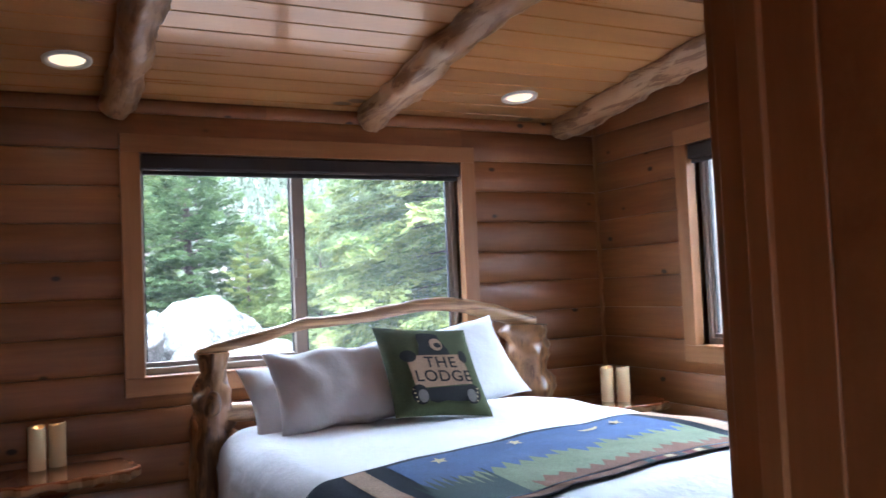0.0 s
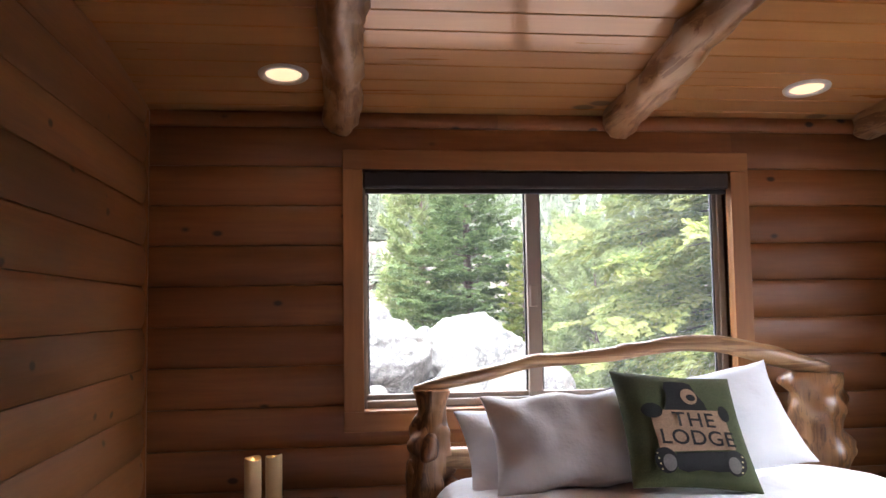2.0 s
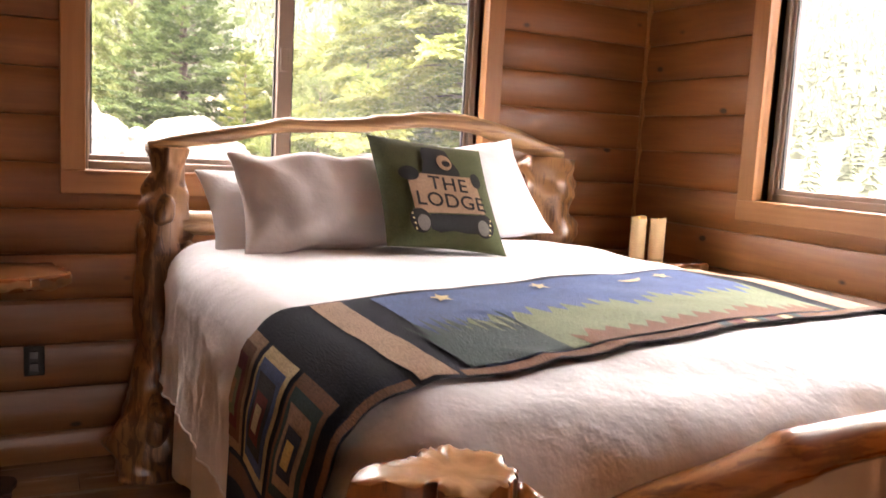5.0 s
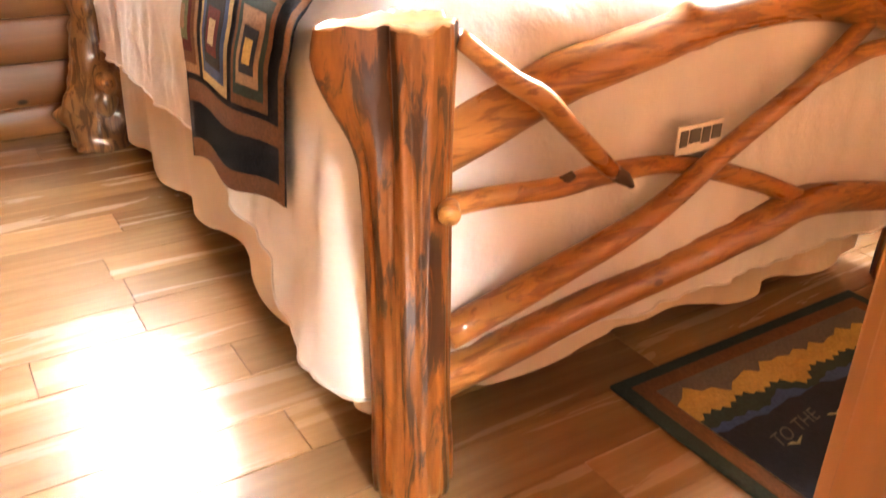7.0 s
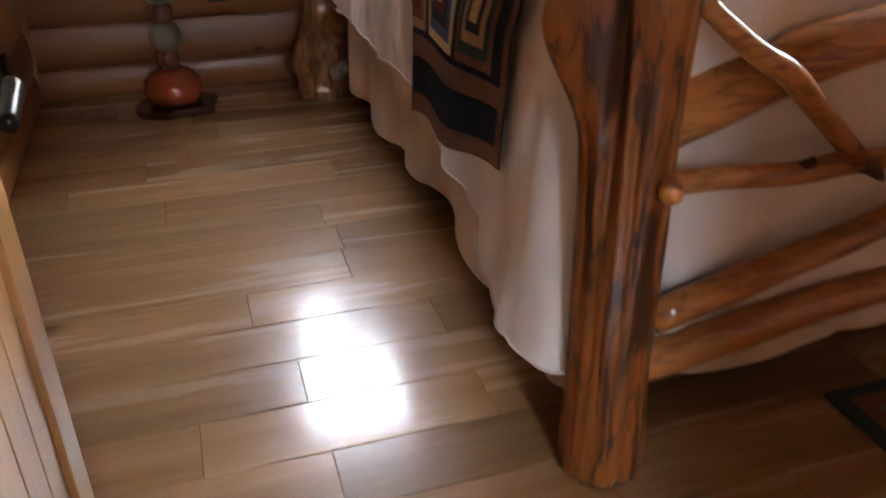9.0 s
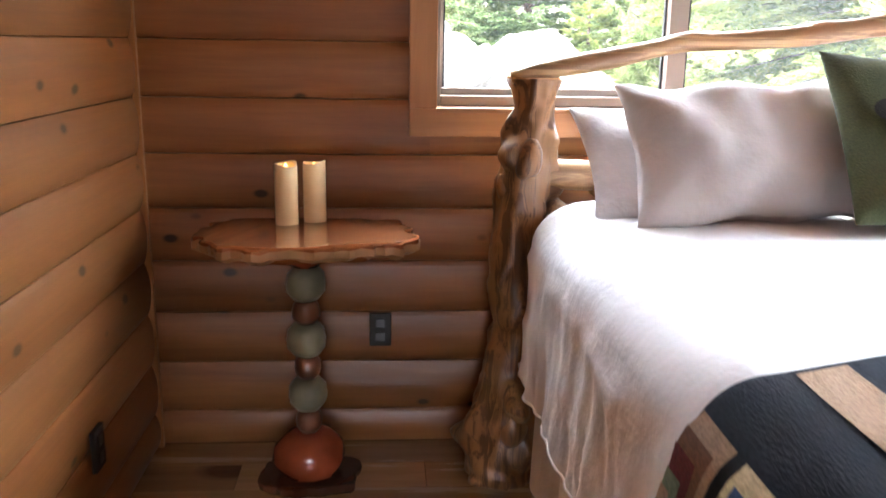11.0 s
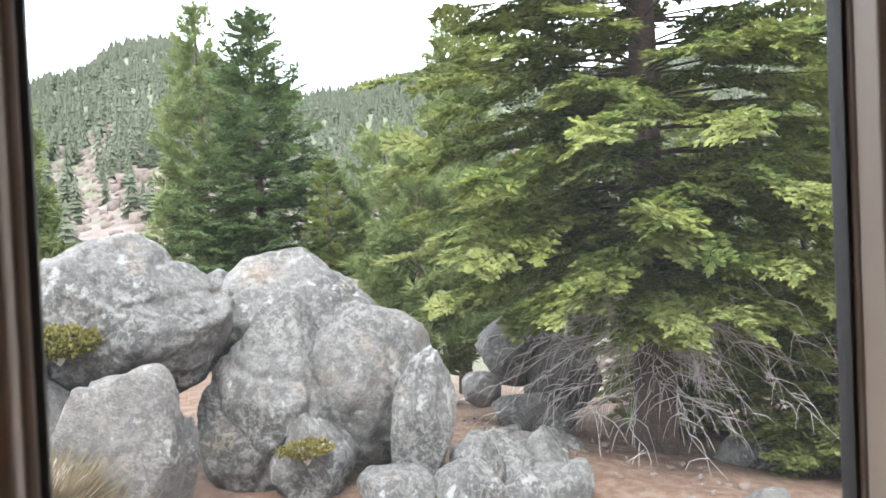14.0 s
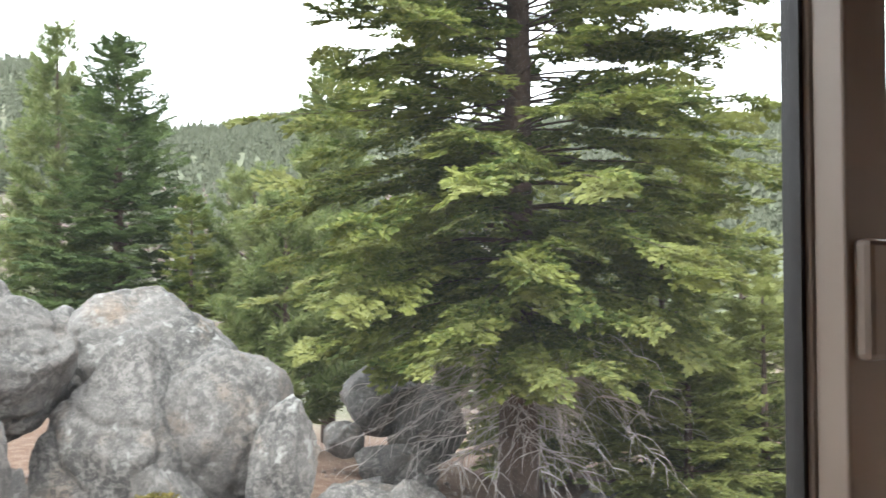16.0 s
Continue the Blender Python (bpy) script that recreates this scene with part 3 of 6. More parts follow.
# round log beams under the ceiling
for i, (x, r) in enumerate(((-0.09, 0.075), (1.19, 0.078), (2.43, 0.080))):
    pts = [(x + 0.008 * math.sin(k * 1.7 + i), 0.01 - k * 0.42, roof(-k * 0.42) - 0.035 + 0.006 * math.sin(k * 2.3 + i), r * (1 + 0.06 * math.sin(k * 2.9 + i * 2))) for k in range(9)]
    tagged(part("log_beam", log(pts, 22, 0.26, seed=i * 3.3, per=14, freq=6.0, knob=0.45), M_BEAM, smooth=True), "round peeled log ceiling beam with knots and bark scars", "beam", "ceiling beams")

# floor boards
floor = tagged(part("floor", box(X0 - 0.11, X1 + 0.02, HALL[2], 0.02, -0.06, -0.006), M_DARKWOOD), "hand-scraped glossy hardwood plank floor", "floor", kind="structure")

# window casings, frames and panes
def casing(parent_name, u0, u1, z0, z1, m_level, place):
    """Flat boards round a window; place maps (u, out, z) to the world."""
    w, t = 0.088, 0.012
    made = []
    for a, b, c, d, lab in ((u0 - w, u1 + w, z1, z1 + w, "h"), (u0 - w, u1 + w, z0 - w, z0, "h"), (u0 - w, u0, z0, z1, "v"), (u1, u1 + w, z0, z1, "v")):
        p, q = place(a, -0.034, c), place(b, -0.034 + t + 0.02, d)
        lo, hi = [min(i, j) for i, j in zip(p, q)], [max(i, j) for i, j in zip(p, q)]
        made.append((box(lo[0], hi[0], lo[1], hi[1], lo[2], hi[2], 0.003), m_level if lab == "h" else M_CASING_Z))
    return made


def window(name, u0, u1, z0, z1, mullion, place, m_level, label):
    root = thing(name, label, "window", kind="structure")
    def slab(nm, a0, a1, o0, o1, b0, b1, mat, bevel=0.004, lab="", parent=root):
        p, q = place(a0, o0, b0), place(a1, o1, b1)
        lo, hi = [min(i, j) for i, j in zip(p, q)], [max(i, j) for i, j in zip(p, q)]
        return part(nm, box(lo[0], hi[0], lo[1], hi[1], lo[2], hi[2], bevel), mat, parent, lab)
    for bm_, mt in casing(name, u0, u1, z0, z1, m_level, place):
        part("casing_board", bm_, mt, root, "flat varnished wooden casing board")
    e = 0.001
    slab("reveal_board", u0 - 0.012, u0, -0.012, 0.06, z0 - 0.012, z1 + 0.012, M_CASING_Z, 0)
    slab("reveal_board", u1, u1 + 0.012, -0.012, 0.06, z0 - 0.012, z1 + 0.012, M_CASING_Z, 0)
    slab("reveal_board", u0, u1, -0.012, 0.06, z1, z1 + 0.012, m_level, 0)
    slab("window_sill", u0, u1, -0.036, 0.06, z0 - 0.012, z0 + 0.002, m_level, 0.002, "wooden window sill board")
    f, g0 = 0.030, 0.016
    slab("window_frame", u0 + e, u0 + g0, 0.055, 0.14, z0 + 0.003, z1 - e, M_VINYL, 0.004, "taupe vinyl frame")
    slab("window_frame", u1 - f, u1 - e, 0.055, 0.14, z0 + 0.003, z1 - e, M_VINYL)
    slab("window_frame", u0 + g0, u1 - f, 0.055, 0.14, z0 + 0.003, z0 + 0.036, M_VINYL)
    slab("window_frame", u0 + g0, u1 - f, 0.055, 0.14, z1 - 0.03, z1 - e, M_VINYL)
    m0, m1 = mullion
    s = 0.022
    for k, (a, b, o) in enumerate(((u0 + g0, m1 - 0.020, 0.098), (m0 + 0.025, u1 - f, 0.066))):
        st = 0.008 if k == 0 else 0.02
        slab("sash_rail", a, b, o, o + 0.03, z0 + 0.037, z0 + 0.037 + s, M_VINYL, 0.003)
        slab("sash_rail", a, b, o, o + 0.03, z1 - 0.031 - s, z1 - 0.031, M_VINYL, 0.003)
        slab("sash_stile", a, a + (st if k == 0 else 0.062), o, o + 0.03, z0 + 0.037 + s, z1 - 0.031 - s, M_VINYL, 0.003)
        slab("sash_stile", b - (0.045 if k == 0 else st), b, o, o + 0.03, z0 + 0.037 + s, z1 - 0.031 - s, M_VINYL, 0.003)
        slab("gasket", a + (st if k == 0 else 0.062), a + (st if k == 0 else 0.062) + 0.006, o + 0.006, o + 0.024, z0 + 0.04 + s, z1 - 0.034 - s, M_GASKET, 0)
        slab("gasket", b - (0.045 if k == 0 else st) - 0.006, b - (0.045 if k == 0 else st), o + 0.006, o + 0.024, z0 + 0.04 + s, z1 - 0.034 - s, M_GASKET, 0)
        pane = slab("pane", a + 0.008, b - 0.008, o + 0.013, o + 0.017, z0 + 0.042 + s, z1 - 0.036 - s, M_GLASS if k == 0 else M_VEILED_GLASS, 0, "clear glass pane" if k == 0 else "glass pane with an added veil for the washed-out view")
        pane.visible_shadow = False
    slab("latch", m0 + 0.032, m0 + 0.068, 0.050, 0.068, 1.60, 1.70, M_VINYL, 0.006, "taupe sash latch")
    # roller blind, rolled up
    bl = thing("roller_blind", "dark rolled-up roller blind in its cassette under the window head", "blind", group="roller blinds")
    slab("cassette", u0 + 0.004, u1 - 0.004, -0.030, 0.040, z1 - 0.082, z1 - 0.004, M_BLIND, 0.012, parent=bl)
    slab("hem_bar", u0 + 0.012, u1 - 0.012, -0.010, 0.012, z1 - 0.104, z1 - 0.083, M_BLIND, 0.005, parent=bl)
    return root


window_1 = window("window_1", WIN[0], WIN[1], WIN[2], WIN[3], (0.735, 0.825), lambda u, o, z: (u, o, z), M_CASING_X, "wide taupe sliding window with wooden casing above the bed")
window_2 = window("window_2", EWIN[0], EWIN[1], EWIN[2], EWIN[3], (-1.63, -1.54), lambda u, o, z: (X1 + o, u, z), M_CASING_Y, "taupe sliding window with wooden casing in the side wall")

# doorway: jambs, casing and the open door
door_frame = thing("door_frame", "varnished wooden door frame with flat casing", "door frame", kind="structure")
for x, s in ((DOOR[0], -1), (DOOR[1], 1)):
    a, b = sorted((x, x + s * 0.02))
    part("jamb", box(a, b, Y0 - 0.15, Y0 + 0.012, 0, DOOR[2], 0.003), M_CASING_Z, door_frame)
    a, b = sorted((x + s * 0.004, x + s * 0.092))
    part("casing_board", box(a, b, Y0 - 0.012, Y0 + 0.028, 0, DOOR[2] + 0.07, 0.003), M_CASING_Z, door_frame)
    if s < 0:
        part("casing_board", box(a, b, Y0 - 0.165, Y0 - 0.1405, 0, DOOR[2] + 0.07, 0.003), M_CASING_Z, door_frame)
    a, b = sorted((x - s * 0.012, x))
    part("door_stop", box(a, b, Y0 - 0.075, Y0 - 0.04, 0, DOOR[2], 0.002), M_CASING_Z, door_frame)
part("head_jamb", box(DOOR[0], DOOR[1], Y0 - 0.15, Y0 + 0.012, DOOR[2], DOOR[2] + 0.02, 0.003), M_CASING_X, door_frame)
part("casing_board", box(DOOR[0] + 0.01, DOOR[1] - 0.01, Y0 - 0.012, Y0 + 0.026, DOOR[2] + 0.003, DOOR[2] + 0.07, 0.003), M_CASING_X, door_frame)

door = thing("door_1", "honey-coloured plank door standing open into the room, black lever handle", "door", (DOOR[0], Y0 + 0.03, 0), kind="structure")
door.rotation_euler = (0, 0, radians(2.8))
DW = 0.83
part("stile", box(-0.040, 0, 0, 0.11, 0.008, 2.03, 0.003), M_DOOR, door)
part("stile", box(-0.040, 0, DW - 0.11, DW, 0.008, 2.03, 0.003), M_DOOR, door)
for z0, z1 in ((0.008, 0.20), (1.00, 1.12), (1.90, 2.03)):
    part("rail", box(-0.040, 0, 0.111, DW - 0.111, z0, z1, 0.003), M_DOOR, door)
for z0, z1 in ((0.201, 0.999), (1.121, 1.899)):
    for k in range(6):
        w = (DW - 0.222) / 6
        part("plank", box(-0.030, -0.010, 0.1115 + k * w, 0.1105 + (k + 1) * w, z0, z1, 0.004), M_DOOR, door)
hb = box(0.0, 0.016, DW - 0.145, DW - 0.081, 0.785, 0.905, 0.003)
handle = part("door_handle", hb, M_BLACKMETAL, door, "black metal lever handle on a square-edged plate")
part("lever", log([(0.016, DW - 0.111, 0.850, 0.012), (0.045, DW - 0.111, 0.850, 0.011), (0.058, DW - 0.115, 0.850, 0.013), (0.060, DW - 0.165, 0.847, 0.011), (0.060, DW - 0.220, 0.843, 0.010)], 14, 0.02, per=6), M_BLACKMETAL, handle, smooth=True)
part("thumb_turn", box(0.009, 0.035, DW - 0.121, DW - 0.081, 0.798, 0.816, 0.004), M_BLACKMETAL, handle)

# recessed lights
for x, y in ((-0.32, -0.41), (1.92, -0.37)):
    z = roof(y)
    lamp = thing("recessed_light", "lit warm recessed ceiling light with white trim ring", "ceiling light", (x, y, z), "recessed lights")
    lamp.rotation_euler = (math.atan(-PITCH), 0, 0)
    bm = bmesh.new()
    rings = [[bm.verts.new((r * math.cos(a * math.pi / 18), r * math.sin(a * math.pi / 18), zz)) for a in range(36)] for r, zz in ((0.100, 0.0), (0.098, -0.008), (0.078, -0.010), (0.070, 0.004))]
    for lo, hi in zip(rings, rings[1:]):
        for i in range(36):
            bm.faces.new((lo[i], lo[(i + 1) % 36], hi[(i + 1) % 36], hi[i]))
    part("trim_ring", bm, M_WHITE, lamp, "white trim ring", smooth=True)
    part("lens", lathe([(0.066, -0.004), (0.071, -0.001)], 32), M_LED, lamp, "glowing warm lens")
    downlight_lamp(x, y, z - 0.03)


# ---- the bed ----
bed = thing("log_bed", "rustic varnished log bed with gnarled posts and branch footboard", "bed", (0, 0, 0))
prof_l = [(0.112, 0.0), (0.122, 0.08), (0.112, 0.24), (0.086, 0.38), (0.072, 0.52), (0.076, 0.68), (0.080, 0.82), (0.078, 0.94), (0.072, 1.02), (0.058, 1.09), (0.051, 1.14), (0.056, 1.19), (0.066, 1.23), (0.073, 1.262)]
part("head_post", log([(0.262 - 0.06 * (1 - z / 1.30) ** 1.5 + 0.012 * math.sin(z * 6), -0.24, z, r) for r, z in prof_l], 40, 0.26, 1.7, 10, 9.0, knob=1.0), M_HEAD, bed, "pale gnarled log head post with flared top", True)
part("burl", log([(0.30, -0.27, 0.76, 0.03), (0.345, -0.30, 0.80, 0.055), (0.350, -0.31, 0.86, 0.045), (0.33, -0.29, 0.91, 0.02)], 14, 0.3, 4.0), M_HEAD, bed, "", True)
part("burl", log([(0.235, -0.285, 0.975, 0.02), (0.245, -0.300, 1.01, 0.040), (0.255, -0.300, 1.055, 0.036), (0.262, -0.285, 1.085, 0.018)], 16, 0.3, 6.0, 6), M_HEAD, bed, "", True)
part("burl", log([(0.20, -0.25, 0.90, 0.02), (0.185, -0.26, 0.94, 0.022), (0.19, -0.25, 0.98, 0.015)], 12, 0.3, 9.0, 6), M_HEAD, bed, "", True)
part("burl", log([(0.22, -0.30, 0.14, 0.03), (0.235, -0.325, 0.20, 0.045), (0.24, -0.31, 0.27, 0.03)], 14, 0.3, 8.0, 6), M_HEAD, bed, "", True)
part("cut_top", log([(0.2655, -0.24, 1.2600, 0.0700), (0.2655, -0.24, 1.2655, 0.0685)], 34, 0.34, 1.7, 1, 9.0), M_CUT, bed, "flat sawn top of the post")
prof_r = [(0.120, 0.0), (0.125, 0.15), (0.105, 0.35), (0.095, 0.55), (0.105, 0.72), (0.090, 0.84), (0.108, 0.95), (0.094, 1.05), (0.112, 1.13), (0.100, 1.20), (0.118, 1.255), (0.110, 1.295)]
part("head_post", log([(1.985 + 0.010 * math.sin(z * 9), -0.235, z, r) for r, z in prof_r], 36, 0.18, 5.1, 9, 8.0, knob=0.7), M_HEAD, bed, "pale burled log head post", True)
part("head_rail", log([(0.20, -0.25, 1.262, 0.018), (0.32, -0.25, 1.290, 0.027), (0.50, -0.245, 1.322, 0.030), (0.62, -0.24, 1.350, 0.026), (0.719, -0.24, 1.372, 0.030), (0.80, -0.24, 1.374, 0.028), (1.05, -0.24, 1.390, 0.030),
                       (1.10, -0.24, 1.400, 0.034), (1.20, -0.24, 1.412, 0.032), (1.338, -0.24, 1.430, 0.035), (1.52, -0.24, 1.425, 0.038), (1.726, -0.24, 1.382, 0.042), (1.90, -0.235, 1.335, 0.040), (2.03, -0.235, 1.305, 0.030)], 16, 0.12, 2.2, 6, 6.0),
     M_HEADRAIL, bed, "arched peeled branch top rail", True)
part("lower_rail", log([(0.24, -0.24, 0.985, 0.042), (0.6, -0.235, 0.975, 0.046), (1.2, -0.24, 0.98, 0.045), (1.98, -0.24, 0.975, 0.045)], 16, 0.12, 3.0), M_HEADRAIL, bed, "", True)
part("tenon_block", box(0.455, 0.56, -0.30, -0.20, 0.915, 0.995, 0.012), M_CUT, bed, "flat-cut pale block on the rail")
FY = -2.565


def post_radius(an, z, seed, side):
    """Radius of a split, fluted foot post at an angle and a height; a spur flares out on one side of the top."""
    r = 0.074 + 0.006 * math.exp(-((z - 0.05) / 0.10) ** 2) + 0.012 * max(0.0, (z - 0.55) / 0.36) ** 2
    r *= 1 + 0.07 * noise.noise((math.cos(an) * 2.2 + seed, math.sin(an) * 2.2, z * 1.6)) + 0.035 * noise.noise((math.cos(an) * 9 + seed, math.sin(an) * 9, z * 2.2))
    r -= 0.008 * max(0.0, 0.16 - abs(noise.noise((math.cos(an) * 3.4, math.sin(an) * 3.4 + seed, z * 1.1)))) / 0.16
    spur = math.pi - 0.12 if side < 0 else 0.12
    d = math.atan2(math.sin(an - spur), math.cos(an - spur))
    k = max(0.0, min(1.0, (z - 0.66) / 0.20))
    k = k * k * (3 - 2 * k) * (1 - 0.20 * max(0.0, (z - 0.86) / 0.06))
    r += 0.062 * k * math.exp(-(d / 0.36) ** 2)
    side_cleft = -0.80 if side < 0 else 0.80
    for c, w in ((side_cleft, 0.026), (-1.3 * side_cleft, 0.016)):
        e = math.atan2(math.sin(an - spur + c), math.cos(an - spur + c))
        r -= w * max(0.0, min(1.0, (z - 0.42) / 0.35)) * math.exp(-(e / 0.17) ** 2)
    return r


def post_rim(an, seed):
    """Height of the rough-sawn top above the floor."""
    return 0.902 + 0.010 * noise.noise((math.cos(an) * 1.6 + seed, math.sin(an) * 1.6, 4.0)) + 0.008 * noise.noise((math.cos(an) * 6 + seed, math.sin(an) * 6, 2.0))


for x, sd, sgn in ((0.300, 0.4, -1), (1.985, 6.0, 1)):
    n = 96
    body, crest = bmesh.new(), bmesh.new()
    rings = []
    for k in range(47):
        f = k / 46
        ring = []
        for i in range(n):
            an = 2 * math.pi * i / n
            z = f * post_rim(an, sd)
            r = post_radius(an, z, sd, sgn) * (0.985 if k == 46 else 1.0)
            cx = x - sgn * 0.018 * (1 - z / 0.9)
            ring.append(body.verts.new((cx + r * math.cos(an), FY + r * math.sin(an), z)))
        rings.append(ring)
    for lo, hi in zip(rings, rings[1:]):
        for i in range(n):
            body.faces.new((lo[i], lo[(i + 1) % n], hi[(i + 1) % n], hi[i]))
    body.faces.new(rings[0][::-1])
    part("foot_post", body, M_POST, bed, "thick varnished log foot post with dark grain cracks and a flared spur", True)
    tops = []
    for q, lift in ((1.0, -0.004), (0.97, 0.001), (0.75, 0.002), (0.45, 0.0), (0.15, 0.0)):
        ring = []
        for i in range(n):
            an = 2 * math.pi * i / n
            r = post_radius(an, 0.90, sd, sgn) * 0.985 * q
            h = 0.902 * (1 - q ** 6) + post_rim(an, sd) * q ** 6
            px, py = r * math.cos(an), r * math.sin(an)
            ring.append(crest.verts.new((x + px, FY + py, h + lift + 0.004 * noise.noise((px * 30, py * 30, sd)))))
        tops.append(ring)
    for lo, hi in zip(tops, tops[1:]):
        for i in range(n):
            crest.faces.new((lo[i], lo[(i + 1) % n], hi[(i + 1) % n], hi[i]))
    crest.faces.new(tops[-1])
    part("cut_top", crest, M_CUT, bed, "rough-sawn glossy post top", True)
part("arch_rail", log([(0.33, FY + 0.035, 0.655, 0.050), (0.46, FY + 0.035, 0.700, 0.050), (0.66, FY + 0.03, 0.765, 0.048), (0.90, FY + 0.02, 0.815, 0.044), (0.96, FY + 0.02, 0.828, 0.049), (1.05, FY + 0.02, 0.838, 0.044),
                       (1.29, FY + 0.02, 0.845, 0.042), (1.55, FY + 0.02, 0.81, 0.042), (1.97, FY + 0.02, 0.70, 0.042)], 18, 0.10, 1.1, 6), M_RAIL, bed, "arched log top rail of the footboard", True)
part("branch", log([(0.375, FY - 0.045, 0.878, 0.0156), (0.47, FY - 0.05, 0.805, 0.0187), (0.535, FY - 0.055, 0.765, 0.0211), (0.60, FY - 0.05, 0.705, 0.0195), (0.70, FY - 0.04, 0.615, 0.0179), (0.735, FY - 0.035, 0.588, 0.0164)], 14, 0.12, 7.7, 6), M_RAIL, bed, "", True)
part("branch_tip", log([(0.730, FY - 0.036, 0.592, 0.0172), (0.77, FY - 0.03, 0.568, 0.0144), (0.805, FY - 0.02, 0.540, 0.0064)], 12, 0.2, 3.0), M_BARK, bed, "dark bark-covered branch tip", True)
part("middle_branch", log([(0.335, FY - 0.06, 0.612, 0.0198), (0.45, FY - 0.055, 0.605, 0.0182), (0.60, FY - 0.04, 0.585, 0.0198), (0.72, FY - 0.02, 0.580, 0.0213), (0.90, FY, 0.560, 0.0198), (1.06, FY + 0.01, 0.515, 0.0213), (1.25, FY + 0.01, 0.445, 0.0228), (1.50, FY, 0.345, 0.0243), (1.95, FY, 0.30, 0.0274)], 14, 0.12, 9.1, 6), M_RAIL, bed, "", True)
part("peg", log([(0.330, FY - 0.098, 0.612, 0.0180), (0.345, FY - 0.07, 0.612, 0.0188)], 14, 0.1, 2.0), M_RAIL, bed, "", True)
part("knot_stub", log([(0.60, FY - 0.042, 0.594, 0.012), (0.625, FY - 0.050, 0.610, 0.008)], 10, 0.2, 2.0), M_BARK, bed, "", True)
part("diagonal_branch", log([(0.38, FY - 0.02, 0.330, 0.0320), (0.60, FY - 0.03, 0.395, 0.0304), (0.85, FY - 0.035, 0.470, 0.0264), (1.05, FY - 0.03, 0.570, 0.0240), (1.20, FY - 0.025, 0.640, 0.0224), (1.33, FY - 0.02, 0.700, 0.0216), (1.50, FY, 0.79, 0.0208)], 16, 0.10, 4.4, 6), M_RAIL, bed, "", True)
part("twig", log([(1.30, FY - 0.02, 0.68, 0.018), (1.50, FY - 0.03, 0.735, 0.020), (1.72, FY - 0.02, 0.72, 0.020)], 12, 0.12, 5.5), M_RAIL, bed, "", True)
part("bottom_rail", log([(0.35, FY, 0.215, 0.0405), (0.62, FY, 0.255, 0.0386), (0.95, FY, 0.295, 0.0368), (1.25, FY, 0.335, 0.0405), (1.42, FY, 0.365, 0.0423), (1.65, FY, 0.33, 0.0386), (1.96, FY, 0.27, 0.0386)], 16, 0.12, 8.2, 6), M_RAIL, bed, "", True)
part("side_rail", log([(0.365, -0.3, 0.30, 0.040), (0.365, -1.4, 0.30, 0.042), (0.365, -2.56, 0.30, 0.040)], 14, 0.08, 3.3), M_RAIL, bed, "", True)
part("side_rail", log([(1.91, -0.3, 0.30, 0.040), (1.91, -1.4, 0.30, 0.042), (1.91, -2.56, 0.30, 0.040)], 14, 0.08, 6.3), M_RAIL, bed, "", True)
part("mattress", box(0.34, 1.93, -2.44, -0.34, 0.33, 0.86, 0.05), M_LINEN, bed)

BX0, BX1, BY0, BY1, BTOP = 0.245, 2.025, -2.520, -0.335, 0.925


def perimeter(n, inset, corner=0.13):
    """Points round the bed's plan, inset from its outline, with their outward normals."""
    x0, x1, y0, y1 = BX0 + inset, BX1 - inset, BY0 + inset, BY1 - inset
    r = max(0.01, corner - 0.5 * inset)
    segs = []
    for cx, cy, a0 in ((x0 + r, y0 + r, 180), (x1 - r, y0 + r, 270), (x1 - r, y1 - r, 0), (x0 + r, y1 - r, 90)):
        for k in range(9):
            a = radians(a0 + k * 90 / 8)
            segs.append((cx + r * math.cos(a), cy + r * math.sin(a), math.cos(a), math.sin(a)))
    segs.append(segs[0])
    d = [0]
    for p, q in zip(segs, segs[1:]):
        d.append(d[-1] + math.hypot(q[0] - p[0], q[1] - p[1]))
    out, j = [], 0
    for i in range(n):
        s = d[-1] * i / n
        while d[j + 1] < s:
            j += 1
        f = (s - d[j]) / max(1e-9, d[j + 1] - d[j])
        p, q = segs[j], segs[j + 1]
        v = [a + (b - a) * f for a, b in zip(p, q)]
        l = math.hypot(v[2], v[3])
        out.append((v[0], v[1], v[2] / l, v[3] / l, s))
    return out


def bed_height(x, y):
    """Height of the duvet's top surface."""
    u, v = (x - BX0) / (BX1 - BX0) * 2 - 1, (y - BY0) / (BY1 - BY0) * 2 - 1
    puff = 0.018 * (1 - abs(u) ** 3) * (1 - max(0, -v) ** 4)
    wr = 0.012 * noise.noise((x * 2.2, y * 2.8, 0)) + 0.006 * noise.noise((x * 5, y * 5, 3.0))
    wr += 0.013 * max(0.0, min(1.0, (-2.15 - y) / 0.12)) * (1 - abs(noise.noise((x * 3.5 + y * 1.5, y * 4, 7.0)))) ** 4
    foot = -0.045 * max(0.0, (-2.15 - y) / 0.37) ** 2 if y < -2.15 else 0.0
    return BTOP + puff + wr + foot


def hem(x, y):
    """Height of the duvet's lower edge: lower at the foot corners."""
    k = max(0.0, min(1.0, (-1.75 - y) / 0.55))
    side = 0.43 + 0.03 * noise.noise((x * 3, y * 3, 1.0))
    return side * (1 - k) + 0.20 * k


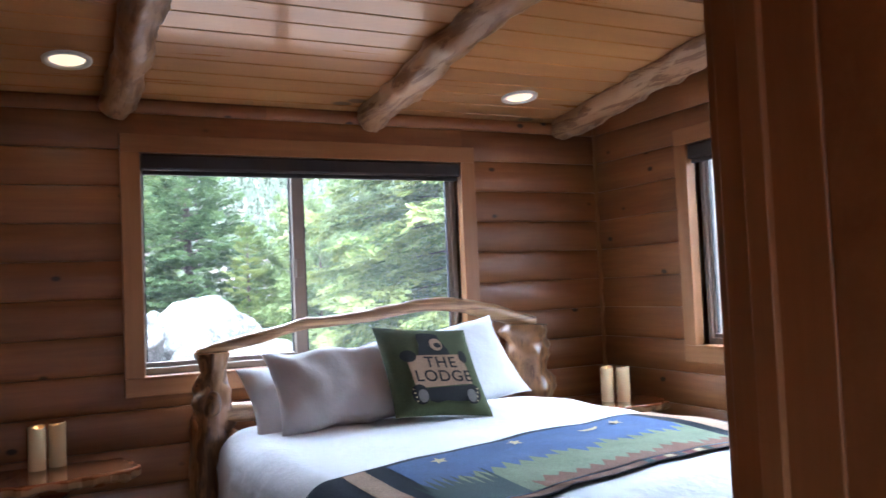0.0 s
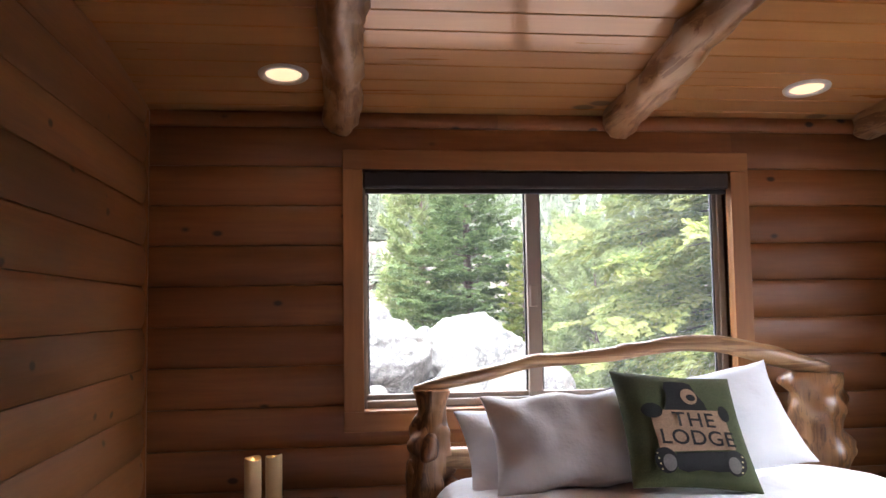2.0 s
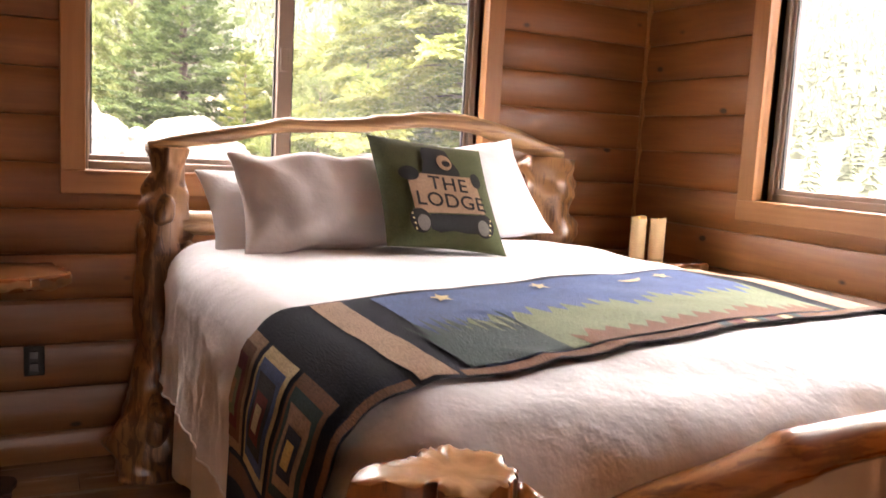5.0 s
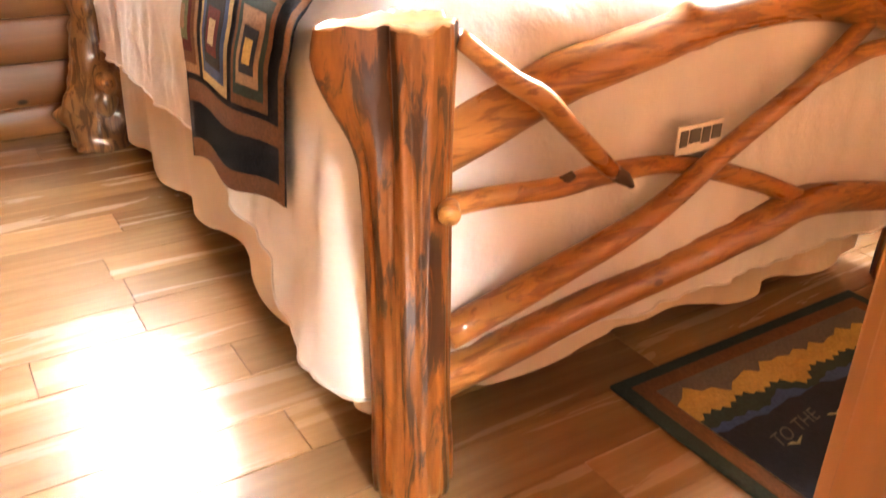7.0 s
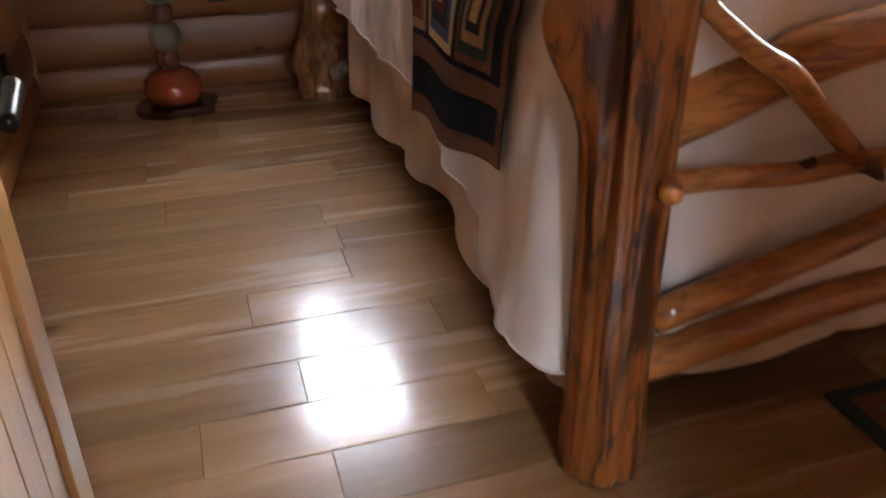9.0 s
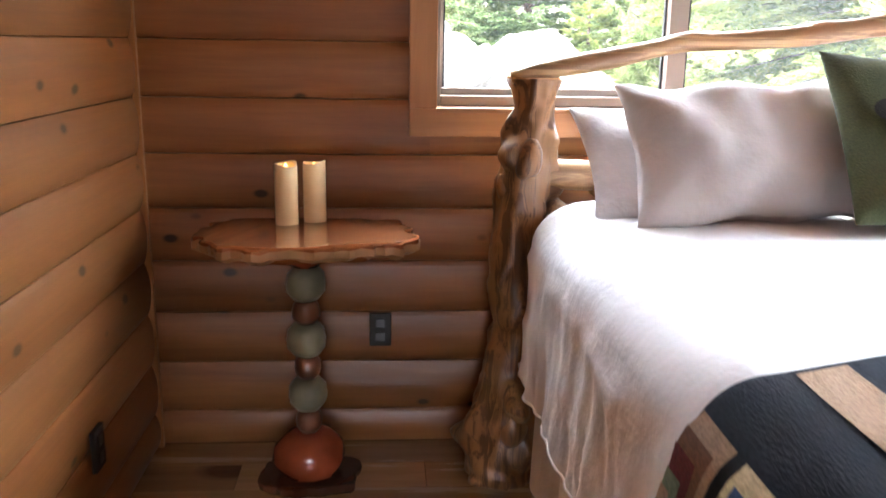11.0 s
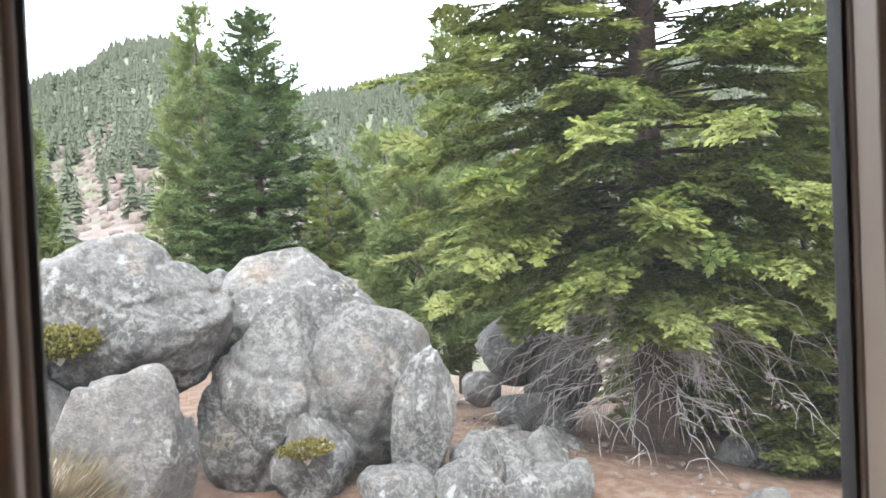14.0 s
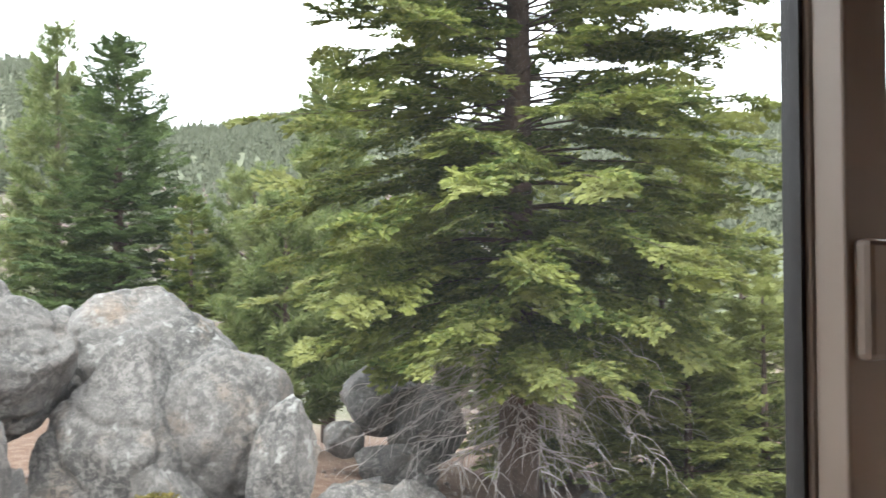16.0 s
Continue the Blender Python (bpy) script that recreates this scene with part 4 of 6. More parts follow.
NP = 420
bm = bmesh.new()
rings = []
RC = 0.11
for lvl in range(40):
    ring = []
    if lvl < 14:
        f = lvl / 14
        for x, y, nx, ny, s in perimeter(NP, 0.0):
            h = hem(x, y)
            z = h + (BTOP - 0.01 - RC - h) * f
            depth = (1 - f) ** 0.8
            fold = 0.016 * noise.noise((s * 7.0, z * 0.8, 0)) + 0.010 * noise.noise((s * 17.0, z * 1.5, 4.0))
            out = depth * (0.020 + fold * 1.9) + 0.008 * noise.noise((x * 9, y * 9, z * 6)) + 0.010 * (1 - abs(noise.noise((s * 3.5 + z * 2.0, z * 5, 9.0)))) ** 5
            if y < -2.2 and x < 0.6:
                out += 0.035 * (1 - f) * math.exp(-((x - 0.25) ** 2 + (y + 2.45) ** 2) / 0.03)
            ring.append(bm.verts.new((x + nx * out, y + ny * out, z)))
    elif lvl < 22:
        a = (lvl - 14) / 7 * math.pi / 2
        ins = RC * (1 - math.cos(a))
        for x, y, nx, ny, s in perimeter(NP, ins):
            rise = RC * math.sin(a)
            z = BTOP - 0.01 - RC + rise + (bed_height(x, y) - BTOP + 0.01) * math.sin(a)
            o = 0.006 * noise.noise((x * 9, y * 9, z * 9)) * math.cos(a)
            ring.append(bm.verts.new((x + nx * o, y + ny * o, z)))
    else:
        ins = RC + (lvl - 21) / 18 * 0.76
        for x, y, nx, ny, s in perimeter(NP, ins):
            ring.append(bm.verts.new((x, y, bed_height(x, y))))
    rings.append(ring)
for lo, hi in zip(rings, rings[1:]):
    for i in range(NP):
        bm.faces.new((lo[i], lo[(i + 1) % NP], hi[(i + 1) % NP], hi[i]))
bmesh.ops.contextual_create(bm, geom=rings[-1])
edge = [v.co.copy() for v in rings[0]]
duvet = tagged(part("duvet", bm, M_LINEN, smooth=True), "puffy white duvet spread over the log bed, draped at the sides", "duvet")

# stitched hem along the duvet's lower edge
bm = bmesh.new()
tube = [[bm.verts.new((p.x, p.y, p.z + 0.003)), bm.verts.new((p.x, p.y, p.z - 0.005))] for p in edge]
for i, p in enumerate(edge):
    q, r = edge[i - 1], edge[(i + 1) % NP]
    side = Vector((r.y - q.y, q.x - r.x, 0)).normalized() * 0.0045
    tube[i].insert(1, bm.verts.new(p + side))
    tube[i].append(bm.verts.new(p - side))
for i in range(NP):
    a, b = tube[i], tube[(i + 1) % NP]
    for k in range(4):
        bm.faces.new((a[k], a[(k + 1) % 4], b[(k + 1) % 4], b[k]))
part("hem", bm, M_LINEN, duvet, "rolled white hem", True)

# pleated skirt under the duvet, with a gap above the floor
bm = bmesh.new()
pts = perimeter(600, 0.045)
rows = []
for z, sp in ((0.62, 0.25), (0.45, 0.5), (0.30, 0.8), (0.17, 1.0), (0.075, 1.1)):
    row = []
    for x, y, nx, ny, s in pts:
        wave = 0.024 * sp * math.copysign(abs(math.sin(s * 14 + 4 * noise.noise((s * 1.5, 0, 0)))) ** 0.6, math.sin(s * 14 + 4 * noise.noise((s * 1.5, 0, 0)))) + 0.012 * sp * noise.noise((s * 7, 0, 2))
        wz = 0.022 * noise.noise((s * 4.0, 1.0, 0)) if z < 0.1 else 0
        row.append(bm.verts.new((x + nx * wave, y + ny * wave, z + wz + 0.03 * (z < 0.1) * max(0, math.sin(s * 3.1)))))
    rows.append(row)
for lo, hi in zip(rows, rows[1:]):
    for i in range(600):
        bm.faces.new((lo[i], lo[(i + 1) % 600], hi[(i + 1) % 600], hi[i]))
skirt = tagged(part("bed_skirt", bm, M_SKIRT, smooth=True), "cream pleated bed skirt hanging below the duvet", "bed skirt")

tag = thing("duvet_label", "small white printed fabric label on the duvet's foot end", "label")
part("cloth", box(0.915, 1.045, -2.585, -2.582, 0.580, 0.640), M_PAPER, tag)
for k, (x, w) in enumerate(((0.922, 0.020), (0.948, 0.030), (0.984, 0.022), (1.012, 0.026))):
    part("print_bar", box(x, x + w, -2.588, -2.5855, 0.597 + 0.005 * (k % 2), 0.631), M_INK, tag)

# ---- woven throw across the bed ----
throw = thing("bed_throw", "woven wool bed throw with night-sky forest scene and patchwork border", "throw")


def throw_point(u, v, lift=0.006):
    """u runs along the throw from its left hem (0) over the bed to its right hem; v across it, 0 at the edge towards the pillows. Both in metres."""
    drop, arc = 0.36, 0.16
    x_edge = BX0 - 0.012
    k = (u - drop - arc) / 1.55
    skew = 0.42 * max(0.0, min(1.0, k)) * 1.0
    wide = 0.63 + 0.10 * max(0.0, min(1.0, k))
    y = -1.70 + skew - v / 0.56 * wide
    r = arc * 2 / math.pi
    if u < drop:
        z = BTOP - r - (drop - u)
        sag = (drop - u) / drop
        x = x_edge - 0.012 * sag + 0.012 * sag * math.sin(v * 13 + 0.5)
        y += 0.10 * sag * (0.35 + 0.3 * v)
        z += sag * (-0.055 + 0.085 * v / 0.56) + 0.010 * sag * math.sin(v * 16)
    elif u < drop + arc:
        a = (u - drop) / r
        x, z = x_edge + r * (1 - math.cos(a)), BTOP - r + r * math.sin(a)
        z += (bed_height(x, y) - BTOP) * math.sin(a)
    else:
        x = x_edge + r + (u - drop - arc)
        if x > BX1 - 0.10:
            a = min(1.5, (x - BX1 + 0.10) / 0.11)
            over = max(0.0, x - BX1 + 0.10 - 0.165)
            x, z = BX1 - 0.10 + 0.125 * math.sin(a), bed_height(BX1 - 0.12, y) - 0.11 * (1 - math.cos(a)) - over
        else:
            z = bed_height(x, y)
    out = lift if u >= drop else 0.0
    return Vector((x - (lift + 0.024 * min(1.0, (drop + 0.05 - u) / 0.12) if u < drop + 0.05 else 0), y, z + out + 0.007))


def throw_patch(name, u0, u1, v0, v1, material, lift, label="", jag=0.0, du=0.02):
    """A rectangle of the weave laid on the throw's surface; jag roughens its upper edge like treetops."""
    bm = bmesh.new()
    nu, nv = max(2, int((u1 - u0) / du)), max(2, int((v1 - v0) / 0.03))
    g = []
    for i in range(nu + 1):
        u = u0 + (u1 - u0) * i / nu
        top = v0
        if jag:
            top = v0 + jag * (0.5 + 0.5 * noise.noise((u * 9, 2.0, v0 * 40))) + (jag * 0.45 * (i % 2))
        g.append([bm.verts.new(throw_point(u, top + (v1 - top) * j / nv, lift)) for j in range(nv + 1)])
    for i in range(nu):
        for j in range(nv):
            bm.faces.new((g[i][j], g[i + 1][j], g[i + 1][j + 1], g[i][j + 1]))
    return part(name, bm, material, throw, label, True)


UEND = 0.36 + 0.16 + 1.68 + 0.35
W = 0.56
bm = bmesh.new()
g = [[bm.verts.new(throw_point(UEND * i / 130, W * j / 20, 0.004)) for j in range(21)] for i in range(131)]
for i in range(130):
    for j in range(20):
        bm.faces.new((g[i][j], g[i + 1][j], g[i + 1][j + 1], g[i][j + 1]))
bmesh.ops.solidify(bm, geom=bm.faces[:], thickness=0.004)
part("weave", bm, M_NAVY, throw, "navy woven ground", True)
for a, b, m in ((0.0, 0.045, M_RUST), (0.130, 0.178, M_RUST), (0.555, 0.635, M_TANWOOL)):
    throw_patch("stripe", a, b, 0.012, W - 0.012, m, 0.0065)
throw_patch("stripe", 0.0, 0.54, W - 0.026, W - 0.002, M_RUST, 0.0072)
throw_patch("stripe", 0.645, UEND, W - 0.030, W - 0.004, M_RUST, 0.0072)
for k in range(3):
    c = 0.015 + k * 0.195
    for s, m in ((0.086, (M_TANWOOL, M_CREAMWOOL, M_RUST)[k]), (0.070, (M_RUST, M_SKYBLUE, M_TEAL)[k]), (0.052, (M_RED, M_NAVY, M_TANWOOL)[k]), (0.034, (M_SAGE, M_RED, M_NAVY)[k]), (0.018, (M_TANWOOL, M_CREAMWOOL, M_GOLD)[k])):
        throw_patch("patchwork_square", 0.308 - 1.35 * s, 0.308 + 1.35 * s, max(0.006, c - s), min(W - 0.03, c + s), m, 0.0145 - 0.09 * s)
throw_patch("sky_field", 0.71, UEND - 0.62, 0.030, W - 0.035, M_SKYBLUE, 0.0068, "blue night sky field")
throw_patch("hillside", 0.78, UEND - 0.62, 0.20, W - 0.036, M_SAGE, 0.0080, "sage green hills", 0.13, 0.03)
throw_patch("treeline_band", 0.675, 0.93, 0.12, W - 0.036, M_TEAL, 0.0090, "dark treetop silhouettes", 0.26, 0.014)
throw_patch("treeline_band", 1.13, 1.55, 0.30, W - 0.036, M_SAGE, 0.0092, "", 0.10, 0.02)
throw_patch("meadow", 0.98, UEND - 0.64, 0.42, W - 0.034, M_RUST, 0.0100, "rust-coloured meadow", 0.08, 0.03)
for k in range(7):
    u = 1.38 + 0.05 * k
    throw_patch("border_block", u, u + 0.035, W - 0.028, W - 0.004, (M_TEAL, M_RED, M_CREAMWOOL)[k % 3], 0.0085)
throw_patch("stripe", UEND - 0.55, UEND - 0.44, 0.012, W - 0.012, M_TANWOOL, 0.0068)
throw_patch("stripe", UEND - 0.36, UEND - 0.30, 0.012, W - 0.012, M_RUST, 0.0068)


def throw_shape(name, u, v, outline, material, label):
    bm = bmesh.new()
    bm.faces.new([bm.verts.new(throw_point(u + a, v + b, 0.0125)) for a, b in outline])
    return part(name, bm, material, throw, label)


def star(r):
    return [((r if k % 2 == 0 else 0.42 * r) * math.sin(k * math.pi / 5), -(r if k % 2 == 0 else 0.42 * r) * math.cos(k * math.pi / 5)) for k in range(10)]


def u_of(x):
    return x - (BX0 - 0.012) - 0.16 * 2 / math.pi + 0.52


for x, v in ((0.693, 0.105), (1.037, 0.095), (1.573, 0.105)):
    throw_shape("star", u_of(x), v, star(0.034), M_CREAMWOOL, "cream woven star")
moon = [(0.052 * math.cos(a), 0.030 * math.sin(a)) for a in np.linspace(0.2, math.pi - 0.2, 9)] + [(0.048 * math.cos(a), 0.012 * math.sin(a)) for a in np.linspace(math.pi - 0.25, 0.25, 7)]
throw_shape("moon", u_of(1.405), 0.105, moon, M_CREAMWOOL, "cream woven crescent moon")


# ---- pillows ----
def cushion_point(u, v, w, h, t, side, pinch=0.10, flat=2.6):
    """A point of a stuffed cushion's skin; u and v from -1 to 1, side 1 for its front."""
    k = 1 - pinch * (1 - abs(v) ** 2) * abs(u) ** 3
    l = 1 - pinch * (1 - abs(u) ** 2) * abs(v) ** 3
    f = max(0.0, (1 - abs(u) ** flat)) ** 0.62 * max(0.0, (1 - abs(v) ** flat)) ** 0.62
    return Vector((u * w * k / 2, -side * t / 2 * f, v * h * l / 2))


def cushion(name, w, h, t, material, label, pose_m, wrinkle=0.012, seed=0.0, pinch=0.10, category="pillow", n=46, flat=2.6):
    bm = bmesh.new()
    g = {}
    for side in (1, -1):
        for i in range(n + 1):
            for j in range(n + 1):
                u, v = math.sin((2 * i / n - 1) * math.pi / 2), math.sin((2 * j / n - 1) * math.pi / 2)
                edge = i in (0, n) or j in (0, n)
                if edge and (1, i, j) in g:
                    g[side, i, j] = g[1, i, j]
                    continue
                p = cushion_point(u, v, w, h, t, side, pinch, flat)
                q = Vector((seed, side * 2.0, 0))
                if not edge:
                    p.y -= side * (wrinkle * noise.noise(p * 9 + q) + 0.8 * wrinkle * abs(noise.noise(p * 4.5 + q * 2)))
                p.z += 0.7 * wrinkle * noise.noise((p.x * 8, seed, 1))
                g[side, i, j] = bm.verts.new(p)
        for i in range(n):
            for j in range(n):
                f = (g[side, i, j], g[side, i + 1, j], g[side, i + 1, j + 1], g[side, i, j + 1])
                bm.faces.new(f)
    ob = tagged(part(name, bm, material, smooth=True), label, category, group="pillows on the bed")
    ob.matrix_world = pose_m
    return ob


cushion("pillow", 0.66, 0.42, 0.17, M_LINEN, "plain white pillow leaning on the headboard", pose(0.680, -0.53, 1.045, -42, -3, 0), seed=1.0)
cushion("pillow", 0.66, 0.40, 0.21, M_SHAM, "warm white pillow with soft wrinkles leaning on the bed", pose(0.760, -0.66, 1.105, -34, -3, 0), 0.030, seed=4.0)
cushion("pillow", 0.66, 0.46, 0.18, M_LINEN, "bright white pillow leaning on the headboard", pose(1.315, -0.61, 1.135, -37, -9, 0), seed=8.0)

LODGE = pose(1.122, -0.795, 1.145, -39, 5, 1)
CW, CH, CT = 0.475, 0.480, 0.11
lodge = cushion("lodge_cushion", CW, CH, CT, M_GREENWOOL, "square green hooked-wool cushion with a dark bear holding a sign", LODGE, 0.0, 2.0, 0.07, "cushion", flat=4.5)


def on_cushion(u, v, lift):
    lift += 0.005
    u, v = u - 0.05, v - 0.13
    p = cushion_point(u, v, CW, CH, CT, 1, 0.07, 4.5)
    e = 0.01
    a, b = cushion_point(min(1, u + e), v, CW, CH, CT, 1, 0.07, 4.5), cushion_point(u, min(1, v + e), CW, CH, CT, 1, 0.07, 4.5)
    nrm = (b - p).cross(a - p)
    nrm = nrm.normalized() if nrm.length > 1e-9 else Vector((0, -1, 0))
    if nrm.y > 0:
        nrm = -nrm
    return p + nrm * lift


def cushion_patch(name, outline, material, lift, label=""):
    """A flat wool shape, given in the cushion's own units, laid over its front."""
    bm = bmesh.new()
    bm.faces.new([bm.verts.new((u, v, 0)) for u, v in outline])
    bmesh.ops.triangulate(bm, faces=bm.faces[:])
    for _ in range(4):
        long = [e for e in bm.edges if e.calc_length() > 0.13]
        if not long:
            break
        bmesh.ops.subdivide_edges(bm, edges=long, cuts=1)
        bmesh.ops.triangulate(bm, faces=bm.faces[:])
    for v in bm.verts:
        v.co = on_cushion(v.co.x, v.co.y, lift)
    return part(name, bm, material, lodge, label)


def oval(cu, cv, a, b, n=18, tilt=0.0):
    return [(cu + a * math.cos(k * 2 * math.pi / n) * math.cos(tilt) - b * math.sin(k * 2 * math.pi / n) * math.sin(tilt),
             cv + a * math.cos(k * 2 * math.pi / n) * math.sin(tilt) + b * math.sin(k * 2 * math.pi / n) * math.cos(tilt)) for k in range(n)]


cushion_patch("dark_shape", [(-0.30, 0.30), (0.38, 0.30), (0.36, 0.45), (0.26, 0.62), (0.22, 0.80), (0.12, 0.84), (-0.10, 0.84), (-0.20, 0.82), (-0.24, 0.70), (-0.22, 0.55)], M_BLACKWOOL, 0.004, "black wool head shape")
cushion_patch("muzzle", oval(0.13, 0.55, 0.13, 0.145), M_TANWOOL, 0.007, "pale muzzle patch")
cushion_patch("nose", oval(0.15, 0.52, 0.075, 0.06), M_BLACKWOOL, 0.010)
cushion_patch("sign", [(-0.56, 0.28), (0.62, 0.33), (0.66, -0.32), (-0.52, -0.42)], M_TANWOOL, 0.006, "tan wool sign")
cushion_patch("paw", oval(-0.52, 0.27, 0.165, 0.13), M_BLACKWOOL, 0.009)
cushion_patch("paw", oval(0.62, 0.27, 0.09, 0.14), M_BLACKWOOL, 0.009)
cushion_patch("dark_shape", [(-0.30, -0.42), (0.56, -0.36), (0.55, -0.66), (0.30, -0.68), (0.05, -0.66), (-0.15, -0.70), (-0.30, -0.66)], M_BLACKWOOL, 0.0075, "black wool body shape")
for cu, tl in ((-0.46, 0.25), (0.60, -0.25)):
    cushion_patch("foot", oval(cu, -0.53, 0.17, 0.19, tilt=tl), M_BLACKWOOL, 0.0095)
    cushion_patch("foot_pad", oval(cu + (0.04 if cu < 0 else -0.03), -0.57, 0.10, 0.12), M_GREYWOOL, 0.0120)
    for k in range(4):
        cushion_patch("claw", oval(cu - 0.13 + (0.0 if cu < 0 else 0.24) + 0.015 * k * (1 if cu < 0 else -1), -0.44 - 0.075 * k, 0.016, 0.014, 8), M_CREAMWOOL, 0.0130)


def lettering(text, size, place_on, material, parent, name="lettering", label="", spacing=1.0, thick=0.0):
    """Letters of the built-in font as a mesh, each vertex laid on a surface by place_on(x, y)."""
    cu = bpy.data.curves.new("letters", "FONT")
    cu.body, cu.size, cu.align_x, cu.space_character, cu.offset = text, size, "CENTER", spacing, thick
    tmp = bpy.data.objects.new("letters", cu)
    scene.collection.objects.link(tmp)
    dg = bpy.context.evaluated_depsgraph_get()
    me = bpy.data.meshes.new_from_object(tmp.evaluated_get(dg))
    bm = bmesh.new()
    bm.from_mesh(me)
    bpy.data.objects.remove(tmp)
    bmesh.ops.triangulate(bm, faces=bm.faces[:])
    for v in bm.verts:
        v.co = place_on(v.co.x, v.co.y)
    return part(name, bm, material, parent, label)


lettering("THE", 0.34, lambda x, y: on_cushion(0.10 + x, 0.015 + y, 0.0115), M_BLACKWOOL, lodge, label="black letters THE", spacing=1.12, thick=0.004)
lettering("LODGE", 0.34, lambda x, y: on_cushion(0.09 + x, -0.285 + y, 0.0115), M_BLACKWOOL, lodge, label="black letters LODGE", spacing=1.06, thick=0.004)


# ---- bedside tables ----
def slab_outline(n, rx, ry, seed):
    pts = []
    for k in range(n):
        a = 2 * math.pi * k / n
        r = 1 + 0.16 * noise.noise((math.cos(a) * 1.4 + seed, math.sin(a) * 1.4, 0)) + 0.13 * noise.noise((math.cos(a) * 5 + seed, math.sin(a) * 5, 1)) + 0.04 * noise.noise((math.cos(a) * 14, math.sin(a) * 14, seed))
        c, s = math.cos(a), math.sin(a)
        pts.append((rx * r * math.copysign(abs(c) ** 0.8, c), ry * r * math.copysign(abs(s) ** 0.8, s)))
    return pts


def slab(n, rx, ry, seed, z0, z1, bm=None):
    bm = bm or bmesh.new()
    pts = slab_outline(n, rx, ry, seed)
    rings = []
    for z, k in ((z0, 0.90), (z0 + 0.3 * (z1 - z0), 0.97), (z1 - 0.006, 1.0), (z1, 0.985)):
        rings.append([bm.verts.new((x * k, y * k, z + 0.004 * noise.noise((x * 20, y * 20, z)))) for x, y in pts])
    for lo, hi in zip(rings, rings[1:]):
        for i in range(n):
            bm.faces.new((lo[i], lo[(i + 1) % n], hi[(i + 1) % n], hi[i]))
    bm.faces.new(rings[0][::-1])
    bm.faces.new(rings[-1])
    return bm


def bedside_table(x, y, top, rx, ry, seed, label):
    t = thing("bedside_table", label, "bedside table", (x, y, 0), "bedside tables")
    part("base", slab(40, 0.155, 0.12, seed + 3, 0.0, 0.035), M_DARKWOOD, t, "dark stained wooden base slab")
    part("foot_stone", lathe([(0.05, 0.034), (0.095, 0.05), (0.112, 0.09), (0.104, 0.13), (0.07, 0.165), (0.045, 0.175)], 24, wobble=0.12, seed=seed), M_REDSTONE, t, "polished red stone", True)
    z = 0.175
    h = (top - 0.055 - 0.05 - z) / 6.0
    for k in range(6):
        big = k % 2 == 1
        r, m = (0.060, M_GREENSTONE) if big else (0.040, M_BROWNSTONE)
        hh = h * (1.15 if big else 0.85)
        part("stacked_stone", lathe([(r * 0.62, z), (r * 0.95, z + hh * 0.25), (r, z + hh * 0.5), (r * 0.93, z + hh * 0.78), (r * 0.6, z + hh)], 20, wobble=0.18, seed=seed + k), m, t, "", True)
        z += hh
    part("bracket", lathe([(0.04, z), (0.075, top - 0.075), (0.09, top - 0.052)], 20, wobble=0.1, seed=seed), M_REDSTONE, t, "", True)
    part("top", slab(110, rx, ry, seed, top - 0.05, top), M_SLAB, t, "glossy live-edge wooden slab top")
    pts = slab_outline(110, rx, ry, seed)
    bm = bmesh.new()
    ring = [[bm.verts.new((px * k, py * k, zz + 0.012 * noise.noise((px * 26, py * 26, 5)))) for px, py in pts] for k, zz in ((0.93, top - 0.046), (1.004, top - 0.034), (1.008, top - 0.012))]
    for lo, hi in zip(ring, ring[1:]):
        for i in range(110):
            bm.faces.new((lo[i], lo[(i + 1) % 110], hi[(i + 1) % 110], hi[i]))
    part("live_edge", bm, M_SLAB_EDGE, t, "pale ragged natural edge")
    return t


bedside_table(-0.40, -0.27, 0.812, 0.32, 0.20, 1.3, "live-edge slab bedside table on a stacked stone pedestal")
bedside_table(2.36, -0.50, 0.862, 0.27, 0.22, 5.2, "live-edge slab bedside table on a stacked stone pedestal in the corner")


def candle(x, y, z, h, r, seed):
    c = thing("pillar_candle", "ivory flameless pillar candle with glowing flame tip", "candle", (x, y, z), "pillar candles")
    bm = bmesh.new()
    n = 28
    rings = []
    for k, (rr, zz) in enumerate(((r * 0.97, 0), (r, 0.004), (r, h * 0.5), (r * 0.995, h - 0.006), (r * 0.96, h), (r * 0.86, h - 0.004), (r * 0.74, h - 0.024), (r * 0.2, h - 0.030))):
        ring = []
        for i in range(n):
            a = 2 * math.pi * i / n
            dz = 0.004 * math.sin(a + seed) + 0.003 * math.sin(2 * a + seed) if 3 <= k <= 5 else 0
            ring.append(bm.verts.new((rr * math.cos(a), rr * math.sin(a), zz + dz)))
        rings.append(ring)
    for lo, hi in zip(rings, rings[1:]):
        for i in range(n):
            bm.faces.new((lo[i], lo[(i + 1) % n], hi[(i + 1) % n], hi[i]))
    bm.faces.new(rings[0][::-1])
    bm.faces.new(rings[-1])
    part("wax", bm, M_WAX, c, "", True)
    part("flame", lathe([(0.001, h - 0.032), (0.006, h - 0.026), (0.0075, h - 0.018), (0.005, h - 0.008), (0.0005, h + 0.001)], 12), M_FLAME, c, "glowing plastic flame", True)


for x, y, z, s in ((-0.462, -0.165, 0.812, 0.0), (-0.380, -0.125, 0.812, 2.0), (2.316, -0.490, 0.862, 1.0), (2.380, -0.545, 0.862, 3.0)):
    candle(x, y, z, 0.186, 0.035, s)

